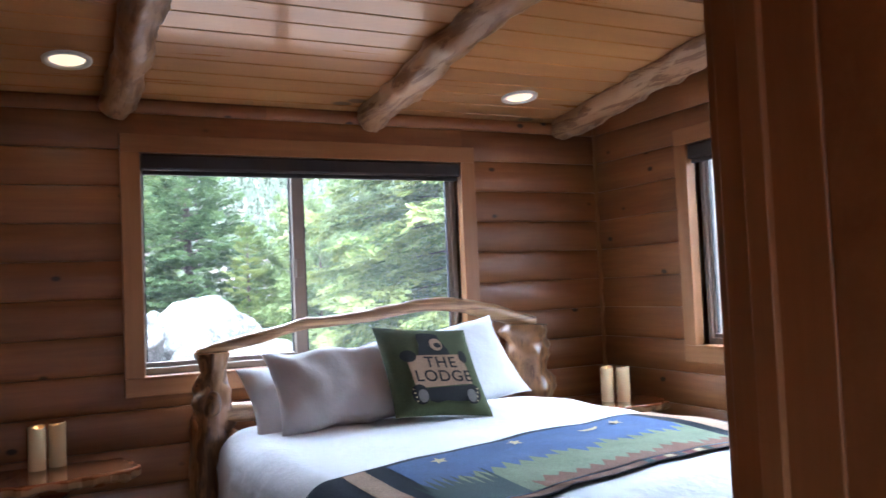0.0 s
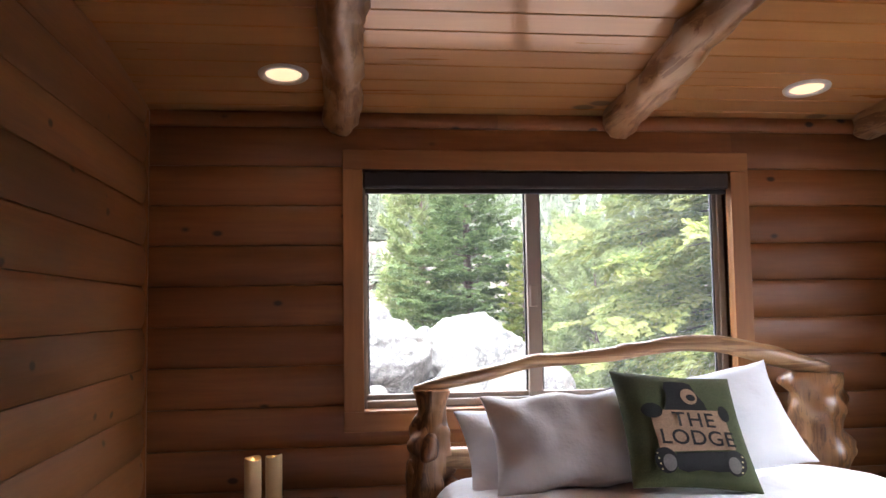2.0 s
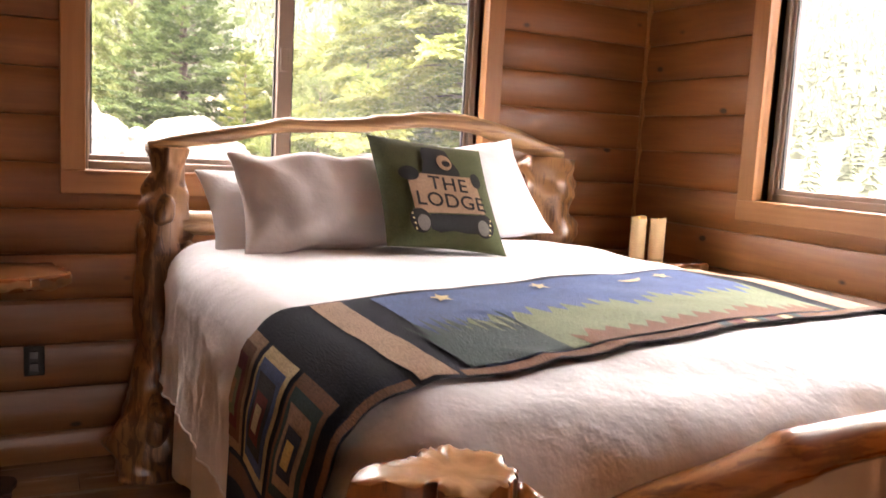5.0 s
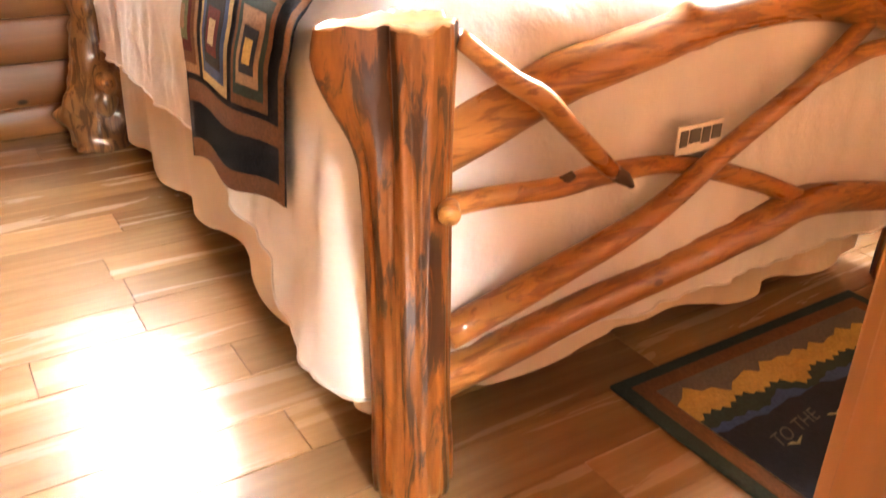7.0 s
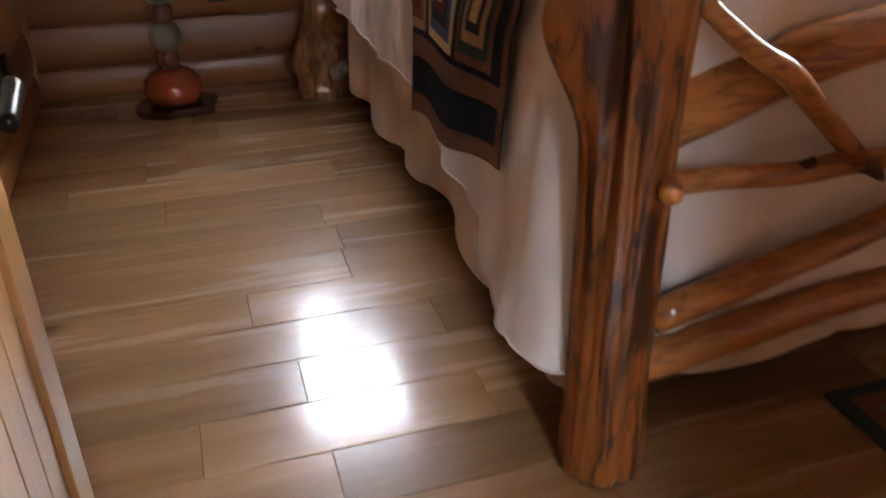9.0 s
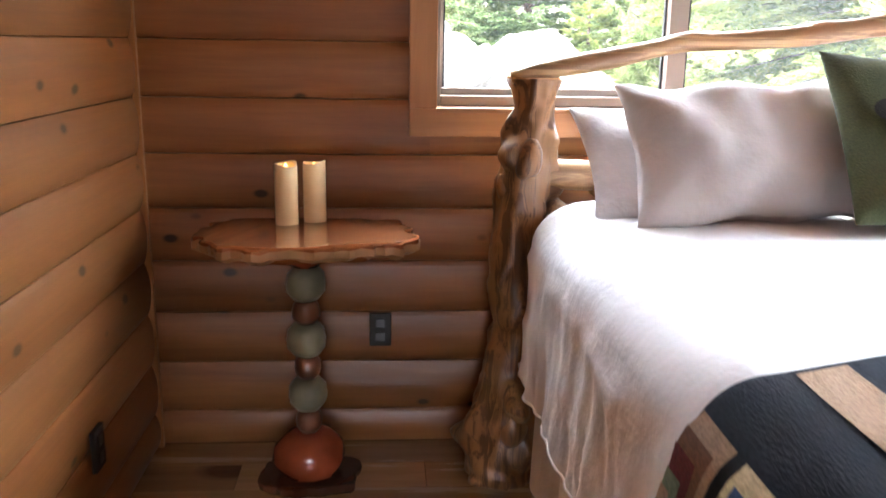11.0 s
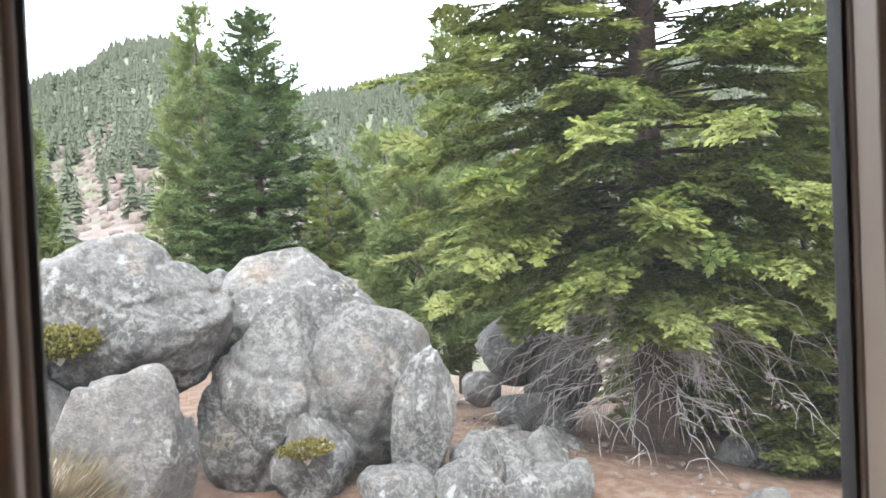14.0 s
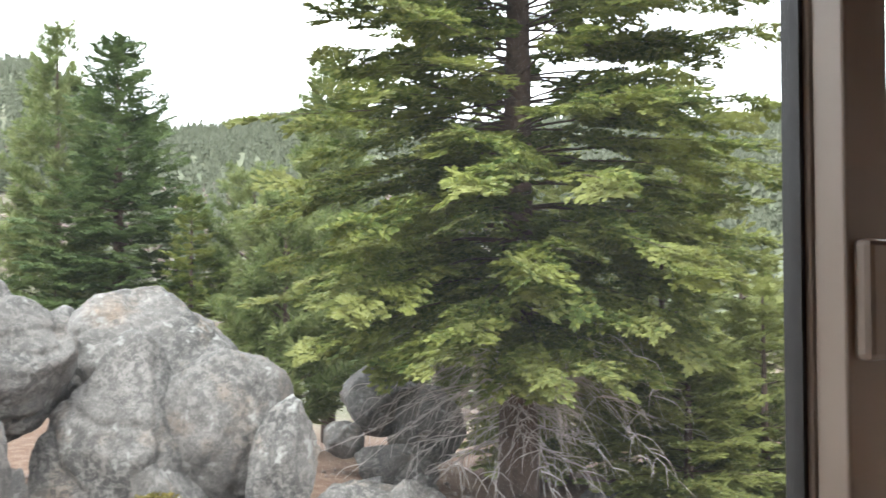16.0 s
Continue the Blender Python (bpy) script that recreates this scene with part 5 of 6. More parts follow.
for place, turn, label in (((-0.18, -0.024, 0.42), 0, "dark bronze wall outlet in the log wall"), ((X0 + 0.024, -0.63, 0.31), math.pi / 2, "dark bronze wall outlet in the side wall")):
    o = thing("wall_outlet", label, "outlet", place, "wall outlets")
    o.rotation_euler = (0, 0, turn)
    part("plate", box(-0.036, 0.036, -0.008, 0.006, -0.058, 0.058, 0.003), M_OUTLET, o)
    for z in (-0.024, 0.024):
        part("socket", box(-0.017, 0.017, -0.0105, -0.0075, z - 0.016, z + 0.016, 0.002), M_BLACKMETAL, o)

# ---- hooked rug ----
rug = thing("hooked_rug", "hooked wool rug with a lake scene and dark green border", "rug", (0.86, -2.54, 0))
RW, RD = 0.90, 0.62


def rug_rect(name, a0, a1, b0, b1, z, m, label=""):
    return part(name, box(a0, a1, -b1, -b0, z - 0.004, z, 0.0015), m, rug, label)


part("border", box(0, RW, -RD, 0, 0.0, 0.012, 0.005), M_TEAL, rug, "dark green border")
rug_rect("inner_border", 0.035, RW - 0.035, 0.035, RD - 0.035, 0.0135, M_RUST, "rust-brown inner border")
rug_rect("sky", 0.075, RW - 0.075, 0.075, RD - 0.075, 0.0150, M_GREYWOOL, "grey sky")


def rug_band(name, top, bottom, amp, step, z, m, a0=0.075, a1=RW - 0.075, seed=0.0):
    bm = bmesh.new()
    n = int((a1 - a0) / step)
    up, dn = [], []
    for i in range(n + 1):
        a = a0 + (a1 - a0) * i / n
        up.append(bm.verts.new((a, -(top + amp * noise.noise((a * 11, seed, 0)) + 0.25 * amp * (i % 2)), z)))
        dn.append(bm.verts.new((a, -bottom, z)))
    for i in range(n):
        bm.faces.new((up[i], up[i + 1], dn[i + 1], dn[i]))
    return part(name, bm, m, rug)


rug_band("cloud_bank", 0.125, RD - 0.075, 0.06, 0.03, 0.0158, M_GOLD, seed=1.0)
rug_band("treeline", 0.195, RD - 0.075, 0.05, 0.014, 0.0164, M_TEAL, seed=5.0)
rug_band("lake", 0.235, RD - 0.076, 0.03, 0.02, 0.0170, M_SKYBLUE, seed=8.0)
rug_band("lake_deep", 0.255, RD - 0.077, 0.02, 0.03, 0.0174, M_NAVY, seed=9.0)
for a, b, s in ((0.20, 0.36, 0.9), (0.28, 0.42, 1.0), (0.24, 0.46, 1.1), (0.36, 0.34, 0.9), (0.40, 0.44, 1.0)):
    bm = bmesh.new()
    bm.faces.new([bm.verts.new((a + p * s, -(b + q * s), 0.0182)) for p, q in ((-0.030, -0.004), (-0.012, 0.004), (0, 0.010), (0.014, 0.002), (0.032, -0.008), (0.012, -0.004), (0.0, 0.002), (-0.012, -0.006))])
    part("bird", bm, M_CREAMWOOL, rug, "small cream bird-shaped marks")
lettering("TO THE", 0.052, lambda x, y: Vector((0.235 + x * 0.9 + y * 0.25, -0.345 + y + x * 0.12, 0.0186)), M_GREYWOOL, rug, label="grey letters TO THE")
bm = bmesh.new()
bm.faces.new([bm.verts.new((0.50 + p, -(0.40 + q), 0.0182)) for p, q in ((0.0, 0.12), (0.04, 0.05), (0.02, 0.02), (0.06, -0.03), (0.12, -0.08), (0.16, 0.02), (0.14, 0.13))])
part("white_shape", bm, M_CREAMWOOL, rug)


# ---- outdoors ----
def far_ridge(az):
    """Elevation of the skyline, in degrees, over the azimuth."""
    return 10.4 + 2.8 * math.exp(-((az - 3.5) / 4.5) ** 2) + 0.5 * math.sin(az * 0.35) + 0.35 * noise.noise((az * 0.5, 0, 0))


def ground_height(x, y):
    r = math.hypot(x, y)
    az = math.degrees(math.atan2(x, y))
    z = -0.32 - 0.20 * max(0.0, x - 2.4) * min(1.0, max(0.0, (y - 2.5) / 3)) * (1 if x < 9 else 9 / x)
    z -= 0.10 * max(0.0, min(r, 40) - 9)
    if y > 2.0:
        z -= 0.50 * math.exp(-((r - 7.0) / 3.0) ** 2)
    if r > 34:
        k = min(1.0, (r - 34) / 300)
        z += (math.tan(radians(far_ridge(az))) * 334 + 6) * (k ** 1.15)
        z += min(1, (r - 34) / 60) * (2.0 * noise.noise((x * 0.03, y * 0.03, 0)) + 5 * noise.noise((x * 0.011, y * 0.011, 3)))
        if r > 334:
            z -= 0.10 * (r - 334)
    if y > 0.5 or x > 3.2 or x < -1.5:
        z += 0.05 * noise.noise((x * 0.9, y * 0.9, 0)) + 0.02 * noise.noise((x * 4, y * 4, 0))
    return z


radii = [0.0] + [0.55 * 1.058 ** k for k in range(0, 132)]
radii = [q for q in radii if q < 900] + [1500, 3000]
NA = 260
verts, faces = [], []
for r in radii:
    for k in range(NA):
        a = 2 * math.pi * k / NA
        x, y = r * math.sin(a), 1.0 + r * math.cos(a)
        verts.append((x, y, ground_height(x, y)))
for i in range(len(radii) - 1):
    for k in range(NA):
        a, b = i * NA + k, i * NA + (k + 1) % NA
        faces.append((a, b, b + NA, a + NA))
tagged(mesh_np("ground", verts, faces, M_GROUND, smooth=True), "needle-covered slope with pale scree and forested ridge beyond", "ground", kind="structure")


def boulder(name, centre, size, seed, turn, cuts, material, label, detail=5, rough=1.0, group="granite boulders"):
    """A weathered granite block: a lumpy ball with flattened faces."""
    bm = bmesh.new()
    bmesh.ops.create_icosphere(bm, subdivisions=detail, radius=1.0)
    rng = random.Random(seed)
    planes = []
    for _ in range(cuts):
        n = Vector((rng.uniform(-1, 1), rng.uniform(-1, 1), rng.uniform(-0.5, 1))).normalized()
        planes.append((n, rng.uniform(0.60, 0.82)))
    cracks = []
    for _ in range(2 if detail > 5 else 0):
        cn = Vector((rng.uniform(-1, 1), rng.uniform(-0.6, 0.2), rng.uniform(-0.5, 0.9))).normalized()
        cracks.append((cn, rng.uniform(-0.15, 0.40)))
    off = Vector((seed * 3.1, seed * 1.7, seed * 0.9))
    for v in bm.verts:
        n = v.co.normalized()
        p = n * (1 + 0.16 * noise.noise(n * 1.2 + off))
        for pn, d in planes:
            e = p.dot(pn) - d
            if e > 0:
                p -= pn * e * 0.90
        for cn, cd in cracks:
            e = p.dot(cn) - cd + 0.07 * noise.noise(p * 2.2 + off) + 0.02 * noise.noise(p * 7 + off)
            p -= n * (0.026 * math.exp(-(e / 0.016) ** 2) + 0.010 * max(0.0, min(1.0, e / 0.05 + 0.5)))
        p += n * rough * (0.055 * noise.noise(p * 2.6 + off) + 0.030 * noise.noise(p * 6 + off) - 0.035 * max(0, 0.25 - abs(noise.noise(p * 1.7 + off * 2))) + 0.014 * noise.noise(p * 15 + off) - 0.05 * max(0, 0.06 - abs(noise.noise(p * 0.9 + off * 3))) / 0.06)
        v.co = Vector((p.x * size[0], p.y * size[1], p.z * size[2]))
    ob = tagged(part(name, bm, material, smooth=True), label, "boulder", group)
    ob.matrix_world = pose(*centre, *turn)
    return ob


boulder("boulder", (0.16, 7.95, 1.00), (1.08, 0.92, 0.76), 5, (0, 10, 25), 5, M_GRANITE, "large rounded grey granite boulder with dark lichen perched on others", 6)
boulder("boulder", (0.02, 6.75, -0.02), (0.60, 0.56, 0.84), 11, (0, 0, 20), 7, M_GRANITE_WARM, "pale weathered granite boulder beside the path")
boulder("boulder", (0.50, 6.9, -0.28), (0.18, 0.25, 0.54), 12, (0, 12, 0), 4, M_GRANITE_WARM, "small pale granite slab leaning on a boulder", 4)
boulder("boulder", (2.10, 8.70, 0.74), (1.02, 0.85, 0.86), 22, (0, 0, 30), 8, M_GRANITE, "cracked grey granite block at the top of the outcrop", 6)
boulder("boulder", (1.30, 8.9, 0.70), (0.50, 0.55, 0.66), 23, (0, 0, 0), 6, M_GRANITE, "grey granite boulder wedged behind the outcrop")
boulder("boulder", (1.48, 7.95, 0.10), (0.72, 0.72, 1.02), 31, (8, 10, 10), 10, M_GRANITE, "tall split granite slab covered in lichen", 6)
boulder("boulder", (2.38, 8.10, 0.06), (0.92, 0.74, 1.10), 36, (12, 14, -12), 11, M_GRANITE, "broad leaning granite slab covered in lichen", 6)
boulder("boulder", (1.80, 7.50, -0.42), (0.46, 0.42, 0.62), 38, (0, 0, 0), 6, M_GRANITE, "low granite stone at the outcrop's foot")
boulder("boulder", (2.88, 7.15, -0.24), (0.36, 0.34, 0.76), 41, (0, 10, 0), 6, M_GRANITE, "pointed upright grey granite stone", 6)
boulder("boulder", (2.45, 6.85, -0.78), (0.42, 0.34, 0.34), 43, (0, 0, 0), 6, M_GRANITE, "low rounded granite stone", 4)
boulder("boulder", (3.00, 6.6, -0.82), (0.40, 0.34, 0.42), 44, (0, 0, 40), 6, M_GRANITE, "low rounded granite stone", 4)
for x, y, z, a, b, c, sd in ((3.35, 7.0, -0.62, 0.42, 0.36, 0.40, 71), (3.75, 7.45, -0.72, 0.50, 0.40, 0.46, 72), (3.05, 6.35, -0.60, 0.34, 0.30, 0.30, 73), (4.15, 7.05, -0.98, 0.52, 0.42, 0.40, 74), (3.60, 6.45, -0.80, 0.36, 0.32, 0.28, 75), (4.75, 8.2, -1.15, 0.60, 0.45, 0.48, 76)):
    boulder("boulder", (x, y, z - 0.16), (a, b, c * 1.25), sd, (0, 0, sd * 29), 9, M_GRANITE, "tumbled angular granite block below the outcrop", 5)
boulder("boulder", (-0.05, 5.35, -0.52), (0.40, 0.38, 0.34), 47, (0, 0, 0), 5, M_GRANITE_WARM, "pale rounded boulder below the window", 4)
boulder("boulder", (-0.72, 7.35, 0.06), (0.66, 0.52, 0.82), 52, (0, 0, 0), 6, M_GRANITE_WARM, "pale granite stone behind dry grass", 4)
for k, (x, y, z, s) in enumerate(((5.55, 10.3, -0.85, 0.50), (4.95, 9.6, -1.05, 0.42), (5.15, 10.9, -0.55, 0.40), (4.55, 8.8, -0.95, 0.45), (5.9, 10.0, -1.0, 0.38), (4.2, 8.1, -0.85, 0.40), (6.9, 11.6, -0.6, 0.95), (6.2, 12.0, -0.2, 0.85), (5.0, 8.5, -1.1, 0.35), (8.4, 9.0, -1.6, 0.5), (6.3, 6.2, -1.35, 0.5), (4.0, 7.6, -0.95, 0.34), (4.45, 7.9, -1.05, 0.42), (3.75, 8.3, -0.80, 0.36), (5.2, 9.0, -1.10, 0.50), (4.6, 7.3, -1.15, 0.34), (5.6, 9.4, -1.10, 0.44), (3.55, 7.2, -0.80, 0.26), (5.2, 7.8, -1.25, 0.36))):
    boulder("boulder", (x, y, z - 0.18), (s, s * 0.8, s * 0.72), 60 + k, (0, 0, k * 37), 8, M_GRANITE if k % 2 else M_GRANITE_WARM, "angular grey granite rock on the slope", 4, group="slope rocks")


# -- foliage --
def frond(rng, twigs=11, blades=4, width=0.050, length=0.14):
    """A flat fir spray of unit length along x: narrow blades along side twigs."""
    quads = []
    def blade(p, d, l, w):
        d = d / np.linalg.norm(d)
        s = np.cross(d, np.array([rng.normal() * 0.5, rng.normal() * 0.5, 1.0]))
        s = s / np.linalg.norm(s) * w
        m = p + d * l * 0.45
        quads.append([p, m + s, p + d * l, m - s])
    for i in range(twigs):
        s = 0.08 + 0.92 * i / twigs
        side = 1 if i % 2 else -1
        base = np.array([s, 0, -0.10 * s * s])
        ln = 0.16 + 0.42 * (1 - s) * rng.uniform(0.7, 1.2)
        d = np.array([math.cos(0.85), side * math.sin(0.85), rng.normal() * 0.12 - 0.06])
        for k in range(blades):
            f = (k + 0.4) / blades
            for e in (-1, 1):
                dd = np.array([d[0] + e * 0.55 * d[1] * -1 + rng.normal() * 0.2, d[1] + e * 0.55 * d[0] + rng.normal() * 0.2, d[2] + rng.normal() * 0.22])
                blade(base + d * ln * f, dd, length * rng.uniform(0.8, 1.3), width * rng.uniform(0.7, 1.2))
        blade(base + d * ln, d, length, width * 0.8)
    for k in range(5):
        blade(np.array([0.75 + 0.06 * k, 0, -0.1]), np.array([1, rng.normal() * 0.5, rng.normal() * 0.2]), length, width)
    return np.array(quads)


def tuft(rng, blades=44, width=0.035):
    """A bottle-brush tuft of long pine needles, about unit size, round the x axis."""
    quads = []
    for k in range(blades):
        s = rng.uniform(0, 0.75)
        a = rng.uniform(0, 2 * math.pi)
        d = np.array([0.75, math.cos(a), math.sin(a)]) + rng.normal(size=3) * 0.15
        d = d / np.linalg.norm(d)
        p = np.array([s, 0, 0])
        l = rng.uniform(0.35, 0.6)
        w = np.cross(d, rng.normal(size=3))
        w = w / np.linalg.norm(w) * width
        quads.append([p, p + d * l * 0.5 + w, p + d * l, p + d * l * 0.5 - w])
    return np.array(quads)


def scatter(templates, spots, rng):
    """Lays templates at spots of (origin, direction, scale, up)."""
    out = []
    for o, d, s, up in spots:
        t = templates[rng.integers(len(templates))]
        x = d / np.linalg.norm(d)
        y = np.cross(up, x)
        y = y / (np.linalg.norm(y) + 1e-9)
        z = np.cross(x, y)
        m = np.stack([x, y, z]) * s
        out.append(t @ m + o)
    v = np.concatenate(out).reshape(-1, 3)
    return v, np.arange(len(v)).reshape(-1, 4)


def conifer(name, label, base, height, crown_from, radius, whorls, per, sprays, seed, leaf, kind="fir", spray=0.6, droop=0.35, trunk_r=0.2, taper=0.9, group="conifers", density=1.0, gap=0.0, tips=None, fine=False):
    """A tapered trunk, limbs in whorls, and a crown of many small sprays or tufts."""
    rng = np.random.default_rng(seed)
    root = thing(name, label, "tree", base, group)
    lean = rng.normal(size=2) * 0.01 * height
    tp = [(lean[0] * f, lean[1] * f, height * f, max(0.012, trunk_r * (1 - f) ** 0.9 + 0.008)) for f in np.linspace(0, 1, 9)]
    tp[0] = (0, 0, -0.5, trunk_r * 1.25)
    part("trunk", log([tuple(float(c) for c in q) for q in tp], 12, 0.10, seed, 3, 2.0), M_TRUNK, root, smooth=True)
    temps = [(frond(rng, 12, 5, 0.044, 0.14) if fine else frond(rng)) if kind == "fir" else tuft(rng) for _ in range(5)]
    spots, fresh = [], []
    limb = bmesh.new()
    for w in range(whorls):
        h = (w + rng.uniform(-0.3, 0.3)) / whorls
        f = crown_from + (1 - crown_from) * max(0.0, min(0.985, h))
        z0 = height * f
        env = (1 - h) ** taper * (0.55 + 0.45 * min(1.0, h / 0.12)) + 0.03
        a0 = rng.uniform(0, 6.28)
        for b in range(per):
            if rng.random() < gap:
                continue
            az = a0 + 6.283 * b / per + rng.normal() * 0.25
            L = radius * env * rng.uniform(0.68, 1.12)
            rise = (0.35 if kind == "pine" else 0.10) + 0.45 * h
            dirn = np.array([math.cos(az), math.sin(az), 0.0])
            o = np.array([lean[0] * f, lean[1] * f, z0])
            def at(s):
                return o + dirn * L * s + np.array([0, 0, L * (rise * s - droop * (1 - h) * s * s + 0.10 * s ** 4)])
            pts = [(*at(s), max(0.004, 0.018 * (L / 3 + 0.3) * (1 - s))) for s in (0.0, 0.35, 0.7, 1.0)]
            if L > 0.5:
                log([tuple(float(c) for c in q) for q in pts], 5, 0.0, 0, 2, bm=limb, ends=False)
            n = max(3, int(sprays * (L / radius) * density + 2))
            for k in range(n):
                s = 0.22 + 0.78 * (k + rng.uniform(0, 1)) / n if kind == "fir" else 0.35 + 0.65 * (k + rng.uniform(0, 1)) / n
                p = at(min(1.0, s))
                tang = at(min(1.0, s) + 0.02) - p
                turn = rng.choice([-1, 1]) * rng.uniform(0.2, 0.95) * (1.15 - 0.6 * s)
                t = tang / np.linalg.norm(tang)
                d = np.array([t[0] * math.cos(turn) - t[1] * math.sin(turn), t[0] * math.sin(turn) + t[1] * math.cos(turn), t[2] + rng.normal() * 0.12 + (0.35 if kind == "pine" else -0.05)])
                sc = spray * (0.55 + 0.45 * (1 - h)) * rng.uniform(0.75, 1.25)
                if kind == "pine":
                    p = p + rng.normal(size=3) * 0.06 * spray
                (fresh if tips and s > rng.uniform(0.82, 1.06) else spots).append((p, d, sc, np.array([rng.normal() * 0.25, rng.normal() * 0.25, 1.0])))
    for k in range(10):
        spots.append((np.array([lean[0], lean[1], height * (0.955 + 0.0045 * k)]), np.array([rng.normal() * 0.6, rng.normal() * 0.6, 1.0]), spray * 0.35, np.array([1.0, 0, 0.2])))
    part("limbs", limb, M_TRUNK, root)
    v, f = scatter(temps, spots, rng)
    mesh_np("crown", v, f, leaf, root)
    if fresh:
        v, f = scatter(temps, fresh, rng)
        tagged(mesh_np("new_growth", v, f, tips, root), "yellow-green new growth at the branch tips")
    return root


# the large fir close to the house, with bare grey lower branches
big_fir = conifer("fir_tree", "tall dense fir with yellow-green tips and bare grey lower branches", (7.15, 9.3, -1.55), 16.0, 0.155, 3.65, 54, 8, 15, 5, M_FIR, "fir", 0.64, 0.42, 0.27, 0.72, gap=0.08, tips=M_FIR_LIGHT, fine=True)
rng = np.random.default_rng(77)
bm = bmesh.new()
for k in range(115):
    az = rng.uniform(0, 6.283)
    L = rng.uniform(0.7, 2.6)
    z0 = rng.uniform(0.9, 2.9)
    d = np.array([math.cos(az), math.sin(az)])
    bend = rng.normal() * 0.3
    end_drop = rng.uniform(0.30, 0.95) * L * 0.75
    pts = []
    for s in (0.0, 0.25, 0.5, 0.75, 1.0):
        wob = rng.normal(size=2) * 0.075 * L * s
        pts.append((d[0] * L * s - d[1] * bend * s * s + wob[0], d[1] * L * s + d[0] * bend * s * s + wob[1], z0 + 0.05 * s - end_drop * s * s, 0.0095 * (1 - 0.78 * s)))
    log([tuple(float(c) for c in q) for q in pts], 5, 0.0, 0, 3, bm=bm, ends=False)
    for j in range(7):
        s = rng.uniform(0.35, 0.95)
        i = min(3, int(s * 4))
        q = np.array(pts[i]) * (1 - (s * 4 - i)) + np.array(pts[i + 1]) * (s * 4 - i)
        t = az + rng.normal() * 0.9
        l2 = rng.uniform(0.25, 0.7)
        e = [tuple(float(c) for c in q[:3]) + (0.006,), (float(q[0] + math.cos(t) * l2 * 0.5), float(q[1] + math.sin(t) * l2 * 0.5), float(q[2] - 0.12 * l2 + rng.normal() * 0.03), 0.004), (float(q[0] + math.cos(t) * l2 * 0.8), float(q[1] + math.sin(t) * l2 * 0.8), float(q[2] - l2 * rng.uniform(0.4, 0.9)), 0.002)]
        log(e, 4, 0.0, 0, 2, bm=bm, ends=False)
part("dead_branches", bm, M_DEADWOOD, big_fir, "bare grey drooping lower branches")

conifer("fir_tree", "dense dark green fir standing behind the boulders", (4.15, 23.2, -1.6), 9.55, 0.08, 2.75, 30, 9, 9, 8, M_FIR_DARK, "fir", 0.70, 0.25, 0.22, 0.85)
conifer("pine_tree", "slender young pine with long needles beside the fir", (2.85, 25.5, -1.9), 10.6, 0.12, 1.75, 26, 6, 7, 9, M_PINE, "pine", 0.62, 0.05, 0.16, 0.6)
conifer("pine_tree", "bushy green pine at the foot of the slope", (-1.35, 15.0, -1.0), 5.0, 0.08, 0.85, 22, 6, 7, 10, M_PINE, "pine", 0.52, 0.05, 0.10, 0.6)
conifer("fir_tree", "small yellow-green fir among the trees", (5.35, 20.5, -1.6), 5.3, 0.06, 1.15, 20, 7, 6, 12, M_FIR, "fir", 0.42, 0.15, 0.09, 0.9)
conifer("pine_tree", "round-crowned pine among the trees", (6.95, 21.0, -1.7), 6.1, 0.10, 1.7, 14, 7, 8, 13, M_PINE, "pine", 0.55, 0.0, 0.12, 0.45)
conifer("pine_tree", "tall thin pine rising behind the large fir", (8.2, 18.6, -1.9), 8.7, 0.10, 1.35, 26, 6, 7, 14, M_PINE, "pine", 0.58, 0.05, 0.15, 0.5)
conifer("pine_tree", "green pine filling the gap behind the boulders", (6.0, 15.5, -1.6), 4.6, 0.05, 1.5, 15, 7, 8, 15, M_PINE, "pine", 0.52, 0.05, 0.11, 0.5)
conifer("fir_tree", "light green fir behind the large fir", (11.6, 14.0, -2.2), 6.8, 0.05, 2.1, 22, 8, 8, 16, M_FIR_LIGHT, "fir", 0.60, 0.25, 0.15, 0.75)
conifer("fir_tree", "light green fir at the wood's edge", (14.6, 13.2, -2.4), 7.6, 0.05, 2.2, 22, 8, 8, 17, M_FIR_LIGHT, "fir", 0.62, 0.25, 0.15, 0.75)
conifer("fir_tree", "light green fir at the wood's edge", (10.9, 10.2, -2.0), 4.6, 0.05, 1.6, 18, 7, 7, 18, M_FIR_LIGHT, "fir", 0.52, 0.25, 0.12, 0.7)
conifer("fir_tree", "light green young fir on the slope", (13.2, 10.4, -2.4), 4.8, 0.05, 1.7, 18, 7, 7, 24, M_FIR_LIGHT, "fir", 0.55, 0.25, 0.12, 0.7)
conifer("fir_tree", "light green young fir on the slope", (10.0, 13.0, -2.2), 3.6, 0.05, 1.4, 16, 7, 7, 25, M_FIR_LIGHT, "fir", 0.50, 0.25, 0.10, 0.7)
conifer("pine_tree", "green pine behind the large fir", (9.2, 16.0, -2.0), 5.2, 0.05, 1.5, 15, 7, 8, 26, M_PINE, "pine", 0.55, 0.05, 0.11, 0.5)
conifer("fir_tree", "light green sapling fir below the large fir", (9.6, 8.4, -1.9), 2.9, 0.04, 1.3, 14, 7, 7, 27, M_FIR_LIGHT, "fir", 0.48, 0.25, 0.08, 0.7)
conifer("fir_tree", "light green sapling fir below the large fir", (11.6, 8.6, -2.1), 3.6, 0.04, 1.4, 15, 7, 7, 28, M_FIR_LIGHT, "fir", 0.50, 0.25, 0.08, 0.7)
